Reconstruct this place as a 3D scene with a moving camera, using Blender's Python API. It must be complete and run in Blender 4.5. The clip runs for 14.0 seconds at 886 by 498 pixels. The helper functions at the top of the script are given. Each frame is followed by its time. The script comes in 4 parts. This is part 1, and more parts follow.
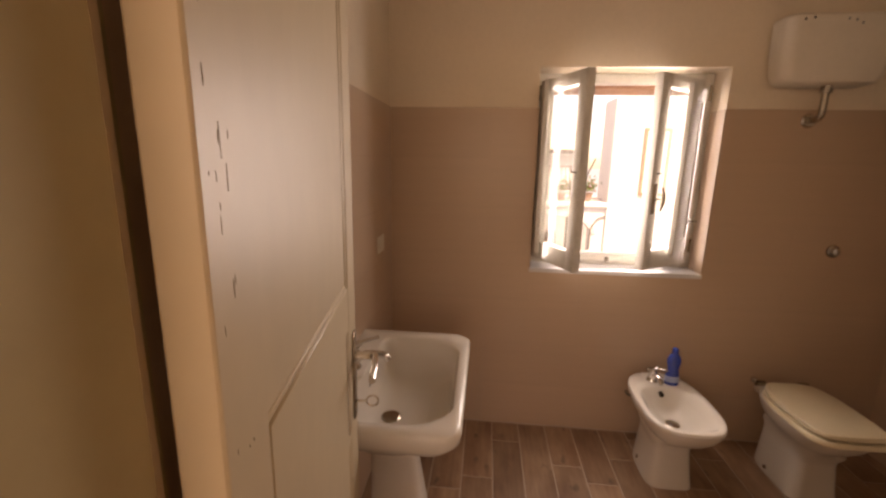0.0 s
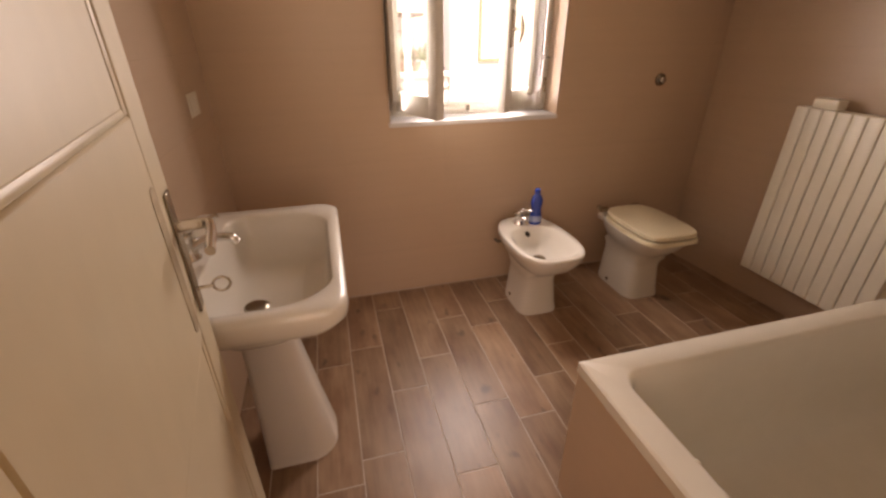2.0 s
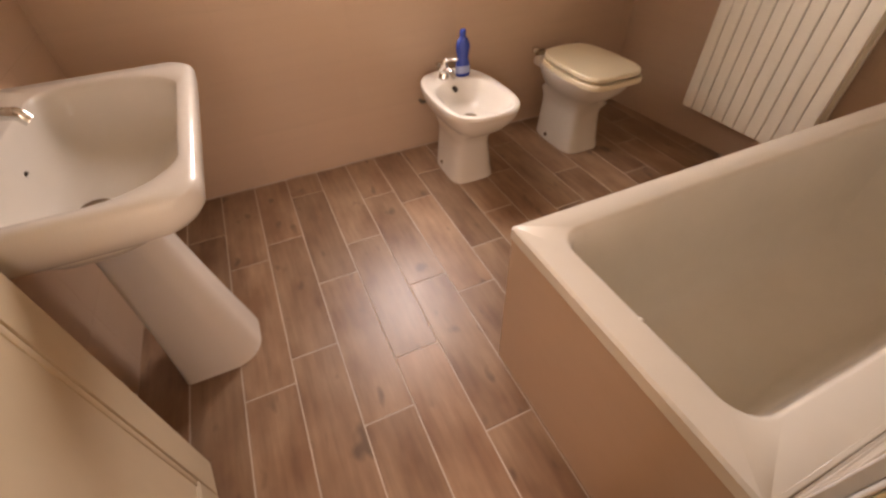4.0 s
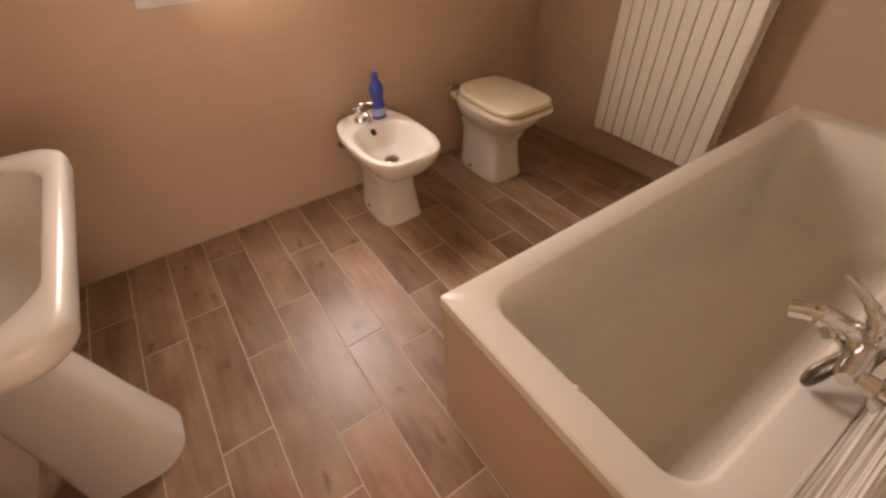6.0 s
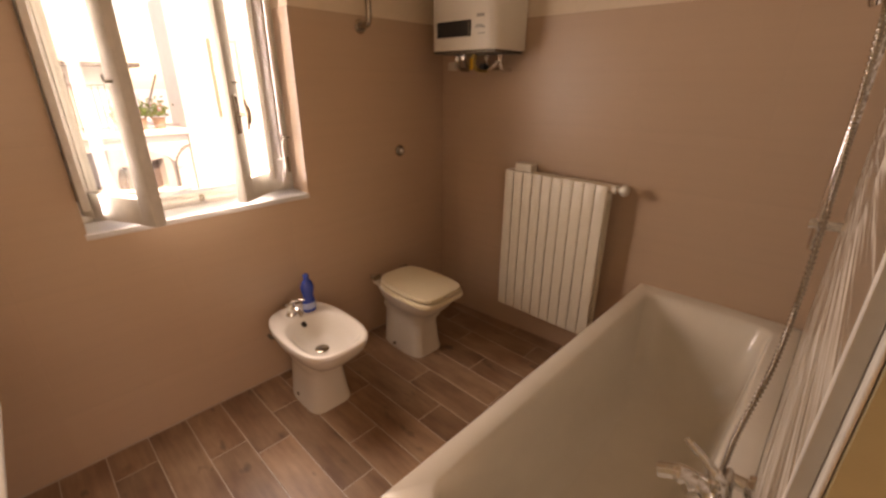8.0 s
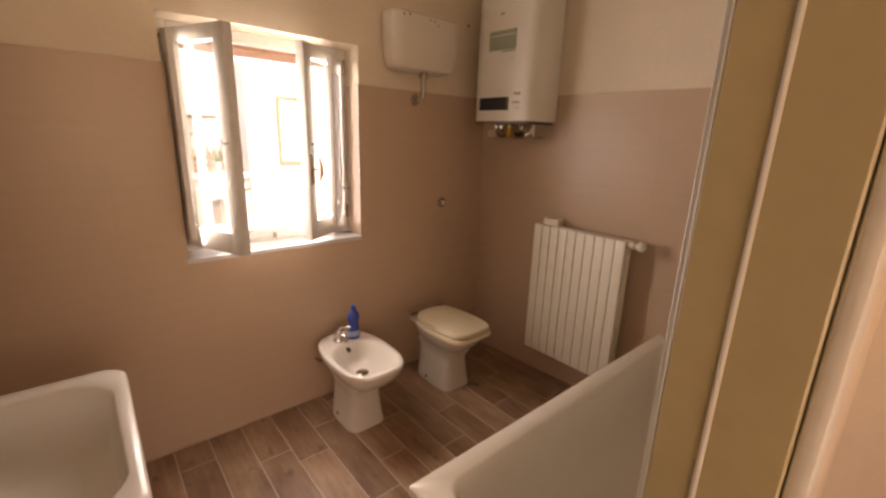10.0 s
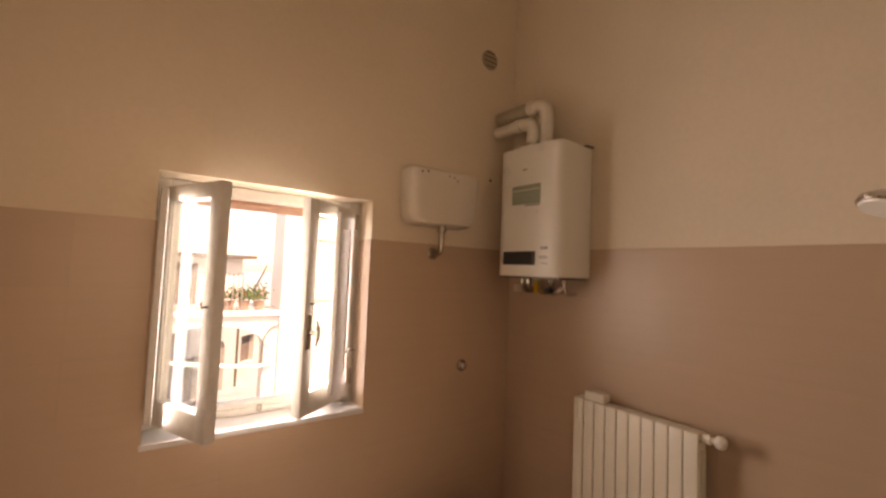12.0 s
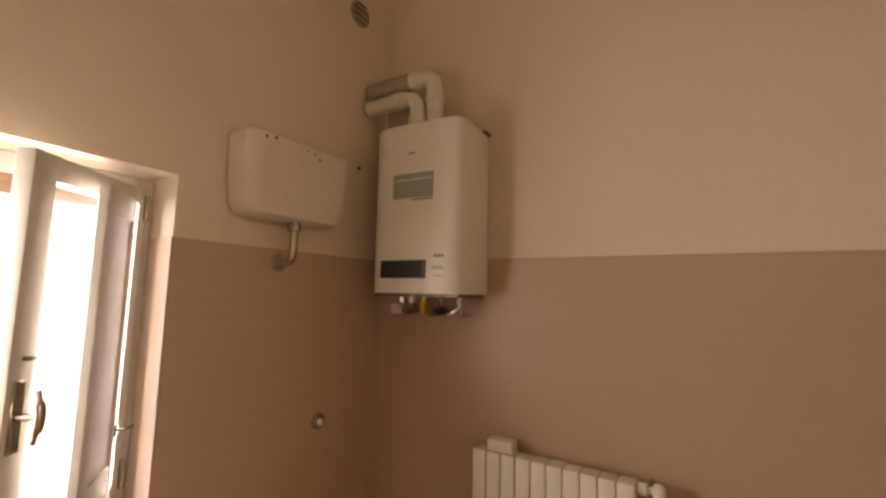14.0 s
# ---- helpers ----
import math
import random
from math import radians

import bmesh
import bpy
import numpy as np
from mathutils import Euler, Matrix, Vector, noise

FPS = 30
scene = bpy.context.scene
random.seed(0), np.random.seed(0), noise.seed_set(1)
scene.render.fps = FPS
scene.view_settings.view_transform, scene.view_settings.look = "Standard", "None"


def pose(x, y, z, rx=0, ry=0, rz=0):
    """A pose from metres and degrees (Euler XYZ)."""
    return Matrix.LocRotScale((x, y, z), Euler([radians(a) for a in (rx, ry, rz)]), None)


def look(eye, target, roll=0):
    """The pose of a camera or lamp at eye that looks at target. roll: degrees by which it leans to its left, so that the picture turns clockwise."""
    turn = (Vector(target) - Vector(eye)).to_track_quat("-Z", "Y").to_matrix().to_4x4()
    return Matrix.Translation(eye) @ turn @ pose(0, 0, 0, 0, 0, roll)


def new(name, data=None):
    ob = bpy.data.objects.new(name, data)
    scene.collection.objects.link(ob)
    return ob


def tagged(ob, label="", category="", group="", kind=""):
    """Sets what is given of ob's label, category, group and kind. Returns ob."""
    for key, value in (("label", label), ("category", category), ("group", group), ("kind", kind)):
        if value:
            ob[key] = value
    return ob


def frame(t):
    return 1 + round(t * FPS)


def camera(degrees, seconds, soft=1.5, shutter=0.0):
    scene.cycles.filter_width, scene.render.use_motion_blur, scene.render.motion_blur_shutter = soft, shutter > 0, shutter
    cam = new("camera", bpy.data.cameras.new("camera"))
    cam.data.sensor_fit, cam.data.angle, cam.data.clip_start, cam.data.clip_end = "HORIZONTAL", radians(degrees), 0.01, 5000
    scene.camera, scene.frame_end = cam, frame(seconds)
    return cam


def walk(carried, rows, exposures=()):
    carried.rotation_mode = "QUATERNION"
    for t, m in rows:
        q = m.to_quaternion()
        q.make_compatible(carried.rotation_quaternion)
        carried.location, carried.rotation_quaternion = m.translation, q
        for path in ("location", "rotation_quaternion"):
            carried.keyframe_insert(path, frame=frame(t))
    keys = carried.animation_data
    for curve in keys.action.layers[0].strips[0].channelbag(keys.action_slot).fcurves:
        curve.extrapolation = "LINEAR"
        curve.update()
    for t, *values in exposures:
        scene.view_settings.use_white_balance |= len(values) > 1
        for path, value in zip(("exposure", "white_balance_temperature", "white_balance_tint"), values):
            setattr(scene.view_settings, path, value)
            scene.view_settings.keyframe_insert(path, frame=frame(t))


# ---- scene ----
cam = camera(93.0, 14.0, soft=2.6)
PATH = [
    (0, (0.084, 0.172, 1.487), (-0.108, 2.119, 1.074), 1.1),
    (0.5, (0.029, 0.259, 1.471), (0.162, 2.209, 1.049), 0.9),
    (1, (0.076, 0.332, 1.413), (0.355, 2.268, 0.993), 0.7),
    (1.5, (0.07, 0.381, 1.357), (0.41, 2.248, 0.726), 0.4),
    (2, (0.048, 0.352, 1.305), (0.505, 2.074, 0.396), -0.4),
    (2.5, (0.063, 0.363, 1.254), (0.574, 1.936, 0.13), -1.2),
    (5, (0.274, 0.565, 1.137), (0.915, 1.824, -0.279), -3.1),
    (5.5, (0.295, 0.579, 1.168), (1.014, 1.796, -0.247), -3.2),
    (6, (0.288, 0.57, 1.224), (1.098, 1.811, -0.119), -2.1),
    (6.5, (0.279, 0.564, 1.278), (1.182, 1.868, 0.061), -1.5),
    (7, (0.254, 0.542, 1.345), (1.375, 1.821, 0.294), -0.3),
    (7.5, (0.229, 0.52, 1.392), (1.514, 1.792, 0.537), 0.1),
    (8, (0.204, 0.489, 1.443), (1.541, 1.784, 0.711), 0.3),
    (10.5, (0.014, 0.274, 1.517), (1.232, 1.818, 1.152), 1.9),
    (11, (0.048, 0.3, 1.552), (1.25, 1.895, 1.451), 1.9),
    (11.5, (0.177, 0.409, 1.573), (1.359, 2.021, 1.65), 2.1),
    (12, (0.287, 0.509, 1.595), (1.454, 2.129, 1.711), 2.3),
    (12.5, (0.33, 0.644, 1.583), (1.509, 2.252, 1.734), 2.2),
    (13, (0.4, 0.82, 1.599), (1.732, 2.3, 1.781), 2.0),
    (13.5, (0.504, 0.936, 1.606), (2.02, 2.225, 1.804), 1.7),
    (14, (0.583, 1.054, 1.599), (2.268, 2.11, 1.81), 1.2),
]
EXPOSURES = [(t, 0.93 + s, k, g) for t, s, k, g in ((0.0, 0.48, 11000, 36), (1.0, 0.60, 11200, 35.5), (2.5, 1.12, 9900, 33), (5.0, 1.52, 9700, 33.5), (6.5, 1.02, 10700, 36.5), (8.0, 0.78, 11800, 36.5), (10.5, 0.90, 10400, 33.5), (12.0, 0.70, 11300, 35.5), (13.0, 0.62, 11300, 36), (14.0, 0.76, 10500, 33.5))]
walk(cam, [(t, look(eye, target, roll)) for t, eye, target, roll in PATH],
     EXPOSURES)

# ---- world, sun and exposure ----
world = bpy.data.worlds.new("world")
scene.world = world
world.use_nodes = True
_n, _l = world.node_tree.nodes, world.node_tree.links
_sky = _n.new("ShaderNodeTexSky")
_sky.sky_type, _sky.sun_disc = "NISHITA", False
_sky.sun_elevation, _sky.sun_rotation = radians(52), radians(200)
_l.new(_sky.outputs[0], _n["Background"].inputs[0])
_n["Background"].inputs[1].default_value = 0.15
sun = new("sun", bpy.data.lights.new("sun", "SUN"))
sun.data.energy, sun.data.angle, sun.data.color = 3.5, radians(0.5), (1.0, 0.96, 0.90)
sun.matrix_world = look((2.2, -5.0, 8.5), (0.5, 0.2, 0.0))


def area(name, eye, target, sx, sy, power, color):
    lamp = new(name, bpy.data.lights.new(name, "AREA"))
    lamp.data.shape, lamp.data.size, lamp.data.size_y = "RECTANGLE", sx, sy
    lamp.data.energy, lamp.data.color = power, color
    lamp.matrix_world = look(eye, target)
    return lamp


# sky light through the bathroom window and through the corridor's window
area("window_daylight", (0.765, 2.44, 1.42), (0.9, 1.0, 1.42), 0.80, 0.86, 12.0, (0.70, 0.845, 1.0))
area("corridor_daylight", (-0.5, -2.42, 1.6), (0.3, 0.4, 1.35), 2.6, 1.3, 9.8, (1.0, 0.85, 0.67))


# ---- materials ----
def mat(name, color, rough=0.5, metal=0.0, var=0.06, scale=6.0, fine=60.0, bump=0.1, dark=None, per=0.0, spec=0.5, coat=0.0, stretch=(1, 1, 1), span=(0.3, 0.65)):
    """A plain surface with stains at one scale, grain at another and fine relief."""
    m = bpy.data.materials.new(name)
    m.use_nodes = True
    n, l = m.node_tree.nodes, m.node_tree.links
    b = n["Principled BSDF"]
    b.inputs["Metallic"].default_value = metal
    b.inputs["Specular IOR Level"].default_value = spec
    b.inputs["Coat Weight"].default_value = coat
    tc = n.new("ShaderNodeTexCoord")
    mp = n.new("ShaderNodeMapping")
    mp.inputs["Scale"].default_value = stretch
    l.new(tc.outputs["Object"], mp.inputs[0])
    big, small = n.new("ShaderNodeTexNoise"), n.new("ShaderNodeTexNoise")
    big.inputs["Scale"].default_value, big.inputs["Detail"].default_value = scale, 4
    small.inputs["Scale"].default_value, small.inputs["Detail"].default_value = fine, 5
    for t in (big, small):
        l.new(mp.outputs[0], t.inputs["Vector"])
    mix = n.new("ShaderNodeMix")
    mix.data_type = "RGBA"
    lo = dark or tuple(c * (1 - 2.2 * var) for c in color)
    hi = tuple(min(1, c * (1 + var)) for c in color)
    mix.inputs[6].default_value, mix.inputs[7].default_value = (*lo, 1), (*hi, 1)
    ad = n.new("ShaderNodeMath")
    ad.operation = "MULTIPLY_ADD"
    ad.inputs[1].default_value = 0.35
    l.new(small.outputs[0], ad.inputs[0])
    sc = n.new("ShaderNodeMath")
    sc.operation = "MULTIPLY"
    sc.inputs[1].default_value = 0.65
    l.new(big.outputs[0], sc.inputs[0])
    l.new(sc.outputs[0], ad.inputs[2])
    rm = n.new("ShaderNodeMapRange")
    rm.inputs[1].default_value, rm.inputs[2].default_value = span
    l.new(ad.outputs[0], rm.inputs[0])
    l.new(rm.outputs[0], mix.inputs[0])
    out = mix.outputs[2]
    if per:
        oi, hs, mr = n.new("ShaderNodeObjectInfo"), n.new("ShaderNodeHueSaturation"), n.new("ShaderNodeMapRange")
        mr.inputs[3].default_value, mr.inputs[4].default_value = 1 - per, 1 + per
        l.new(oi.outputs["Random"], mr.inputs[0])
        l.new(mr.outputs[0], hs.inputs["Value"])
        l.new(out, hs.inputs["Color"])
        out = hs.outputs[0]
    l.new(out, b.inputs["Base Color"])
    rr = n.new("ShaderNodeMapRange")
    rr.inputs[3].default_value, rr.inputs[4].default_value = max(0.02, rough * 0.92), min(1, rough * 1.1)
    l.new(big.outputs[0], rr.inputs[0])
    l.new(rr.outputs[0], b.inputs["Roughness"])
    if bump:
        bp = n.new("ShaderNodeBump")
        bp.inputs["Strength"].default_value, bp.inputs["Distance"].default_value = bump, 0.004
        l.new(ad.outputs[0], bp.inputs["Height"])
        l.new(bp.outputs[0], b.inputs["Normal"])
    return m


PLASTER = mat("plaster", (0.78, 0.665, 0.53), 0.9, var=0.03, scale=2.0, fine=45, bump=0.25)
TILE = mat("beige_wall_tile", (0.54, 0.385, 0.275), 0.37, var=0.016, scale=7, fine=60, bump=0.05, per=0.015, stretch=(0.12, 1, 3))
# ribbed tile; window glints at a grazing angle are painted as pale and dark streaks
RIBGLINT = mat("glint_streaked_tile", (0.80, 0.74, 0.66), 0.22, var=0.03, scale=15, fine=46, bump=1.0, per=0.02, dark=(0.24, 0.17, 0.12), stretch=(0.10, 1, 2.4), span=(0.46, 0.57))
GROUT = mat("grout", (0.52, 0.38, 0.28), 0.85, var=0.08, bump=0.2)
FLOORGROUT = mat("floor_grout", (0.54, 0.45, 0.37), 0.85, var=0.1, bump=0.2)
CERAMIC = mat("white_ceramic", (0.70, 0.65, 0.575), 0.2, var=0.012, scale=3, fine=20, bump=0.0)
ENAMEL = mat("tub_enamel", (0.74, 0.675, 0.575), 0.2, var=0.02, scale=3, fine=15, bump=0.0)
SEAT = mat("ivory_seat_plastic", (0.72, 0.62, 0.44), 0.3, var=0.02, bump=0.02)
PAINT = mat("cream_door_paint", (0.58, 0.475, 0.325), 0.42, var=0.03, scale=3, fine=24, bump=0.07, stretch=(1, 1, 0.5))
JAMBPAINT = mat("yellowed_jamb_paint", (0.42, 0.355, 0.215), 0.45, var=0.05, scale=2.5, fine=30, bump=0.15)
CHIPPED = mat("chipped_wood", (0.27, 0.185, 0.11), 0.8, var=0.2, bump=0.2)
BARE = mat("bare_wood", (0.20, 0.13, 0.075), 0.8, var=0.2, bump=0.3)
WHITEWOOD = mat("white_window_paint", (0.60, 0.57, 0.52), 0.45, var=0.06, scale=5, fine=40, bump=0.15)
SILLM = mat("white_sill_plaster", (0.64, 0.63, 0.62), 0.6, var=0.04, bump=0.15)
CHROME = mat("chrome", (0.72, 0.70, 0.67), 0.12, metal=1.0, var=0.03, bump=0.0)
DULLCHROME = mat("dull_chrome", (0.40, 0.35, 0.29), 0.24, metal=1.0, var=0.1, bump=0.03)
BRASS = mat("brass", (0.55, 0.40, 0.15), 0.35, metal=1.0, var=0.1)
STEEL = mat("dark_steel", (0.20, 0.18, 0.15), 0.45, metal=0.8, var=0.1)
RADWHITE = mat("radiator_enamel", (0.78, 0.72, 0.60), 0.3, var=0.015, bump=0.0)
BOILERWHITE = mat("boiler_white", (0.78, 0.74, 0.66), 0.28, var=0.012, bump=0.0)
PLASTIC = mat("cistern_plastic", (0.70, 0.63, 0.54), 0.5, var=0.03, bump=0.02)
SWITCHW = mat("switch_plastic", (0.78, 0.74, 0.66), 0.35, var=0.02, bump=0.0)
BLACK = mat("black_plastic", (0.02, 0.02, 0.022), 0.3, var=0.1, bump=0.0)
BLUE = mat("blue_bottle_plastic", (0.025, 0.06, 0.30), 0.22, var=0.08, bump=0.0)
LABELBLUE = mat("bottle_label", (0.28, 0.34, 0.52), 0.5, var=0.1, bump=0.0)
GREENLABEL = mat("green_grey_label", (0.30, 0.34, 0.26), 0.35, var=0.06, bump=0.0)
GREYPRINT = mat("grey_print", (0.30, 0.29, 0.27), 0.6, var=0.05, bump=0.0)
DARKHOLE = mat("dark_hole", (0.03, 0.022, 0.016), 0.9, var=0.1)
VENTM = mat("vent_plastic", (0.42, 0.36, 0.27), 0.6, var=0.06)
YELLOW = mat("yellow_tap_lever", (0.75, 0.42, 0.03), 0.4, var=0.05)
PIPEWHITE = mat("white_flue_pipe", (0.78, 0.73, 0.64), 0.4, var=0.03)
LINTEL = mat("painted_lintel", (0.42, 0.22, 0.14), 0.7, var=0.12)
STONE = mat("sunlit_stone", (0.50, 0.47, 0.44), 0.9, var=0.1, scale=1.2, fine=25, bump=0.4)
STONE2 = mat("pale_render", (0.62, 0.59, 0.55), 0.9, var=0.06, scale=1.0, fine=20, bump=0.3)
STREET = mat("street_stone", (0.30, 0.30, 0.31), 0.85, var=0.1, scale=2, fine=14, bump=0.4)
ROOFM = mat("roof_edge", (0.13, 0.11, 0.10), 0.85, var=0.15)
RAILM = mat("railing_paint", (0.24, 0.20, 0.18), 0.6, var=0.1)
DOORWOOD = mat("old_street_door", (0.16, 0.12, 0.10), 0.7, var=0.15)
LEAF = mat("leaf", (0.09, 0.14, 0.03), 0.6, var=0.2)
FLOWER = mat("flower", (0.42, 0.14, 0.12), 0.6, var=0.2)
TERRACOTTA = mat("terracotta", (0.40, 0.26, 0.18), 0.8, var=0.1)
WORN = mat("worn_paint", (0.40, 0.30, 0.19), 0.7, var=0.15, scale=12, fine=60, bump=0.2)
CORRFLOOR = mat("corridor_floor", (0.30, 0.22, 0.15), 0.5, var=0.1)


def plank_mat():
    """Wood-look stoneware: grain along the plank, dark knots, a tone for each plank."""
    m = bpy.data.materials.new("wood_look_tile")
    m.use_nodes = True
    n, l = m.node_tree.nodes, m.node_tree.links
    b = n["Principled BSDF"]
    tc, oi, add = n.new("ShaderNodeTexCoord"), n.new("ShaderNodeObjectInfo"), n.new("ShaderNodeVectorMath")
    mul = n.new("ShaderNodeVectorMath")
    mul.operation = "SCALE"
    mul.inputs[0].default_value = (31, 17, 5)
    l.new(oi.outputs["Random"], mul.inputs["Scale"])
    l.new(tc.outputs["Object"], add.inputs[0])
    l.new(mul.outputs[0], add.inputs[1])
    mp = n.new("ShaderNodeMapping")
    mp.inputs["Scale"].default_value = (1, 0.09, 1)
    l.new(add.outputs[0], mp.inputs[0])
    grain, cloud = n.new("ShaderNodeTexNoise"), n.new("ShaderNodeTexNoise")
    grain.inputs["Scale"].default_value, grain.inputs["Detail"].default_value = 55, 6
    cloud.inputs["Scale"].default_value, cloud.inputs["Detail"].default_value = 9, 4
    mp2 = n.new("ShaderNodeMapping")
    mp2.inputs["Scale"].default_value = (1, 0.45, 1)
    l.new(add.outputs[0], mp2.inputs[0])
    l.new(mp.outputs[0], grain.inputs["Vector"])
    l.new(mp2.outputs[0], cloud.inputs["Vector"])
    r1 = n.new("ShaderNodeValToRGB")
    r1.color_ramp.elements[0].position, r1.color_ramp.elements[1].position = 0.32, 0.68
    r1.color_ramp.elements[0].color, r1.color_ramp.elements[1].color = (0.225, 0.120, 0.070, 1), (0.37, 0.238, 0.152, 1)
    l.new(cloud.outputs[0], r1.inputs[0])
    r2 = n.new("ShaderNodeValToRGB")
    r2.color_ramp.elements[0].position, r2.color_ramp.elements[1].position = 0.3, 0.7
    r2.color_ramp.elements[0].color, r2.color_ramp.elements[1].color = (0.55, 0.52, 0.5, 1), (1.2, 1.2, 1.2, 1)
    l.new(grain.outputs[0], r2.inputs[0])
    mx = n.new("ShaderNodeMix")
    mx.data_type, mx.blend_type = "RGBA", "MULTIPLY"
    mx.inputs[0].default_value = 0.42
    l.new(r1.outputs[0], mx.inputs[6])
    l.new(r2.outputs[0], mx.inputs[7])
    vo, vr = n.new("ShaderNodeTexNoise"), n.new("ShaderNodeMapRange")
    vo.inputs["Scale"].default_value, vo.inputs["Detail"].default_value = 15, 2
    l.new(mp2.outputs[0], vo.inputs["Vector"])
    vr.inputs[1].default_value, vr.inputs[2].default_value = 0.64, 0.74
    l.new(vo.outputs[0], vr.inputs[0])
    kn = n.new("ShaderNodeMix")
    kn.data_type, kn.blend_type = "RGBA", "MIX"
    kn.inputs[7].default_value = (0.07, 0.045, 0.03, 1)
    kf = n.new("ShaderNodeMath")
    kf.operation = "MULTIPLY"
    kf.inputs[1].default_value = 0.65
    l.new(vr.outputs[0], kf.inputs[0])
    l.new(kf.outputs[0], kn.inputs[0])
    l.new(mx.outputs[2], kn.inputs[6])
    hs, mr = n.new("ShaderNodeHueSaturation"), n.new("ShaderNodeMapRange")
    mr.inputs[3].default_value, mr.inputs[4].default_value = 0.82, 1.16
    l.new(oi.outputs["Random"], mr.inputs[0])
    l.new(mr.outputs[0], hs.inputs["Value"])
    l.new(kn.outputs[2], hs.inputs["Color"])
    l.new(hs.outputs[0], b.inputs["Base Color"])
    b.inputs["Roughness"].default_value = 0.36
    b.inputs["Specular IOR Level"].default_value = 0.5
    bp = n.new("ShaderNodeBump")
    bp.inputs["Strength"].default_value, bp.inputs["Distance"].default_value = 0.15, 0.002
    l.new(grain.outputs[0], bp.inputs["Height"])
    l.new(bp.outputs[0], b.inputs["Normal"])
    return m


PLANK = plank_mat()


def glass_mat():
    m = bpy.data.materials.new("window_glass")
    m.use_nodes = True
    n, l = m.node_tree.nodes, m.node_tree.links
    clear, shine, mix = n.new("ShaderNodeBsdfTransparent"), n.new("ShaderNodeBsdfGlossy"), n.new("ShaderNodeMixShader")
    shine.inputs["Roughness"].default_value = 0.02
    clear.inputs["Color"].default_value = (0.95, 0.96, 0.95, 1)
    mix.inputs[0].default_value = 0.07
    l.new(clear.outputs[0], mix.inputs[1])
    l.new(shine.outputs[0], mix.inputs[2])
    l.new(mix.outputs[0], n["Material Output"].inputs["Surface"])
    return m


GLASS = glass_mat()


# ---- mesh helpers ----
def link(name, bm, material, parent=None, label="", smooth=False):
    me = bpy.data.meshes.new(name)
    bmesh.ops.recalc_face_normals(bm, faces=bm.faces[:])
    bm.to_mesh(me)
    bm.free()
    if smooth:
        for p in me.polygons:
            p.use_smooth = True
        me.set_sharp_from_angle(angle=radians(42))
    me.materials.append(material)
    ob = new(name, me)
    if parent is not None:
        ob.parent = parent
    if label:
        ob["label"] = label
    return ob


def part(name, bm, material, parent, label=""):
    return link(name, bm, material, parent, label, True)


def thing(name, label, category, m=None, group="", kind=""):
    e = tagged(new(name), label, category, group, kind)
    if m is not None:
        e.matrix_world = m
    return e


def box(x0, x1, y0, y1, z0, z1, bevel=0.0, seg=2, bm=None):
    bm = bm or bmesh.new()
    vs = bmesh.ops.create_cube(bm, size=1.0)["verts"]
    for v in vs:
        v.co = ((x0 + x1) / 2 + v.co.x * (x1 - x0), (y0 + y1) / 2 + v.co.y * (y1 - y0), (z0 + z1) / 2 + v.co.z * (z1 - z0))
    if bevel:
        es = list({e for v in vs for e in v.link_edges})
        bmesh.ops.bevel(bm, geom=es, offset=bevel, segments=seg, profile=0.5, affect="EDGES")
    return bm


def boxes(*rows, bevel=0.0):
    bm = bmesh.new()
    for r in rows:
        box(*r, bevel=bevel, bm=bm)
    return bm


def rrect(x0, x1, y0, y1, rads, z, n=8):
    """Points of a rounded rectangle; radii at (x0,y0), (x1,y0), (x1,y1), (x0,y1)."""
    pts = []
    for (cx, cy, a0), r in zip(((x0, y0, 180), (x1, y0, 270), (x1, y1, 0), (x0, y1, 90)), rads):
        ox = cx + (r if cx == x0 else -r)
        oy = cy + (r if cy == y0 else -r)
        for i in range(n + 1):
            a = radians(a0 + 90 * i / n)
            pts.append((ox + r * math.cos(a), oy + r * math.sin(a), z))
    return pts


def loft(rings, cap0=True, cap1=True, bm=None):
    bm = bm or bmesh.new()
    vs = [[bm.verts.new(p) for p in r] for r in rings]
    for a, b in zip(vs, vs[1:]):
        for i in range(len(a)):
            j = (i + 1) % len(a)
            bm.faces.new((a[i], a[j], b[j], b[i]))
    if cap0:
        bm.faces.new(vs[0][::-1])
    if cap1:
        bm.faces.new(vs[-1])
    return bm


def tube(pts, r, n=12, bm=None, cap=True):
    """A round tube along points; r may be one radius or one for each point."""
    rs = r if isinstance(r, (list, tuple)) else [r] * len(pts)
    P = [Vector(p) for p in pts]
    rings, up = [], None
    for i, p in enumerate(P):
        d = (P[min(i + 1, len(P) - 1)] - P[max(i - 1, 0)]).normalized()
        if up is None:
            up = d.orthogonal().normalized()
        up = (up - d * up.dot(d)).normalized()
        s = d.cross(up)
        rings.append([p + rs[i] * (math.cos(2 * math.pi * k / n) * up + math.sin(2 * math.pi * k / n) * s) for k in range(n)])
    return loft(rings, cap, cap, bm)


def bend(pts, n=8):
    """A smooth curve through points (Catmull-Rom)."""
    P = [Vector(p) for p in pts]
    P = [2 * P[0] - P[1]] + P + [2 * P[-1] - P[-2]]
    out = []
    for i in range(1, len(P) - 2):
        a, b, c, d = P[i - 1:i + 3]
        for k in range(n):
            t = k / n
            out.append(0.5 * ((2 * b) + (c - a) * t + (2 * a - 5 * b + 4 * c - d) * t * t + (3 * b - a - 3 * c + d) * t ** 3))
    return out + [P[-2]]


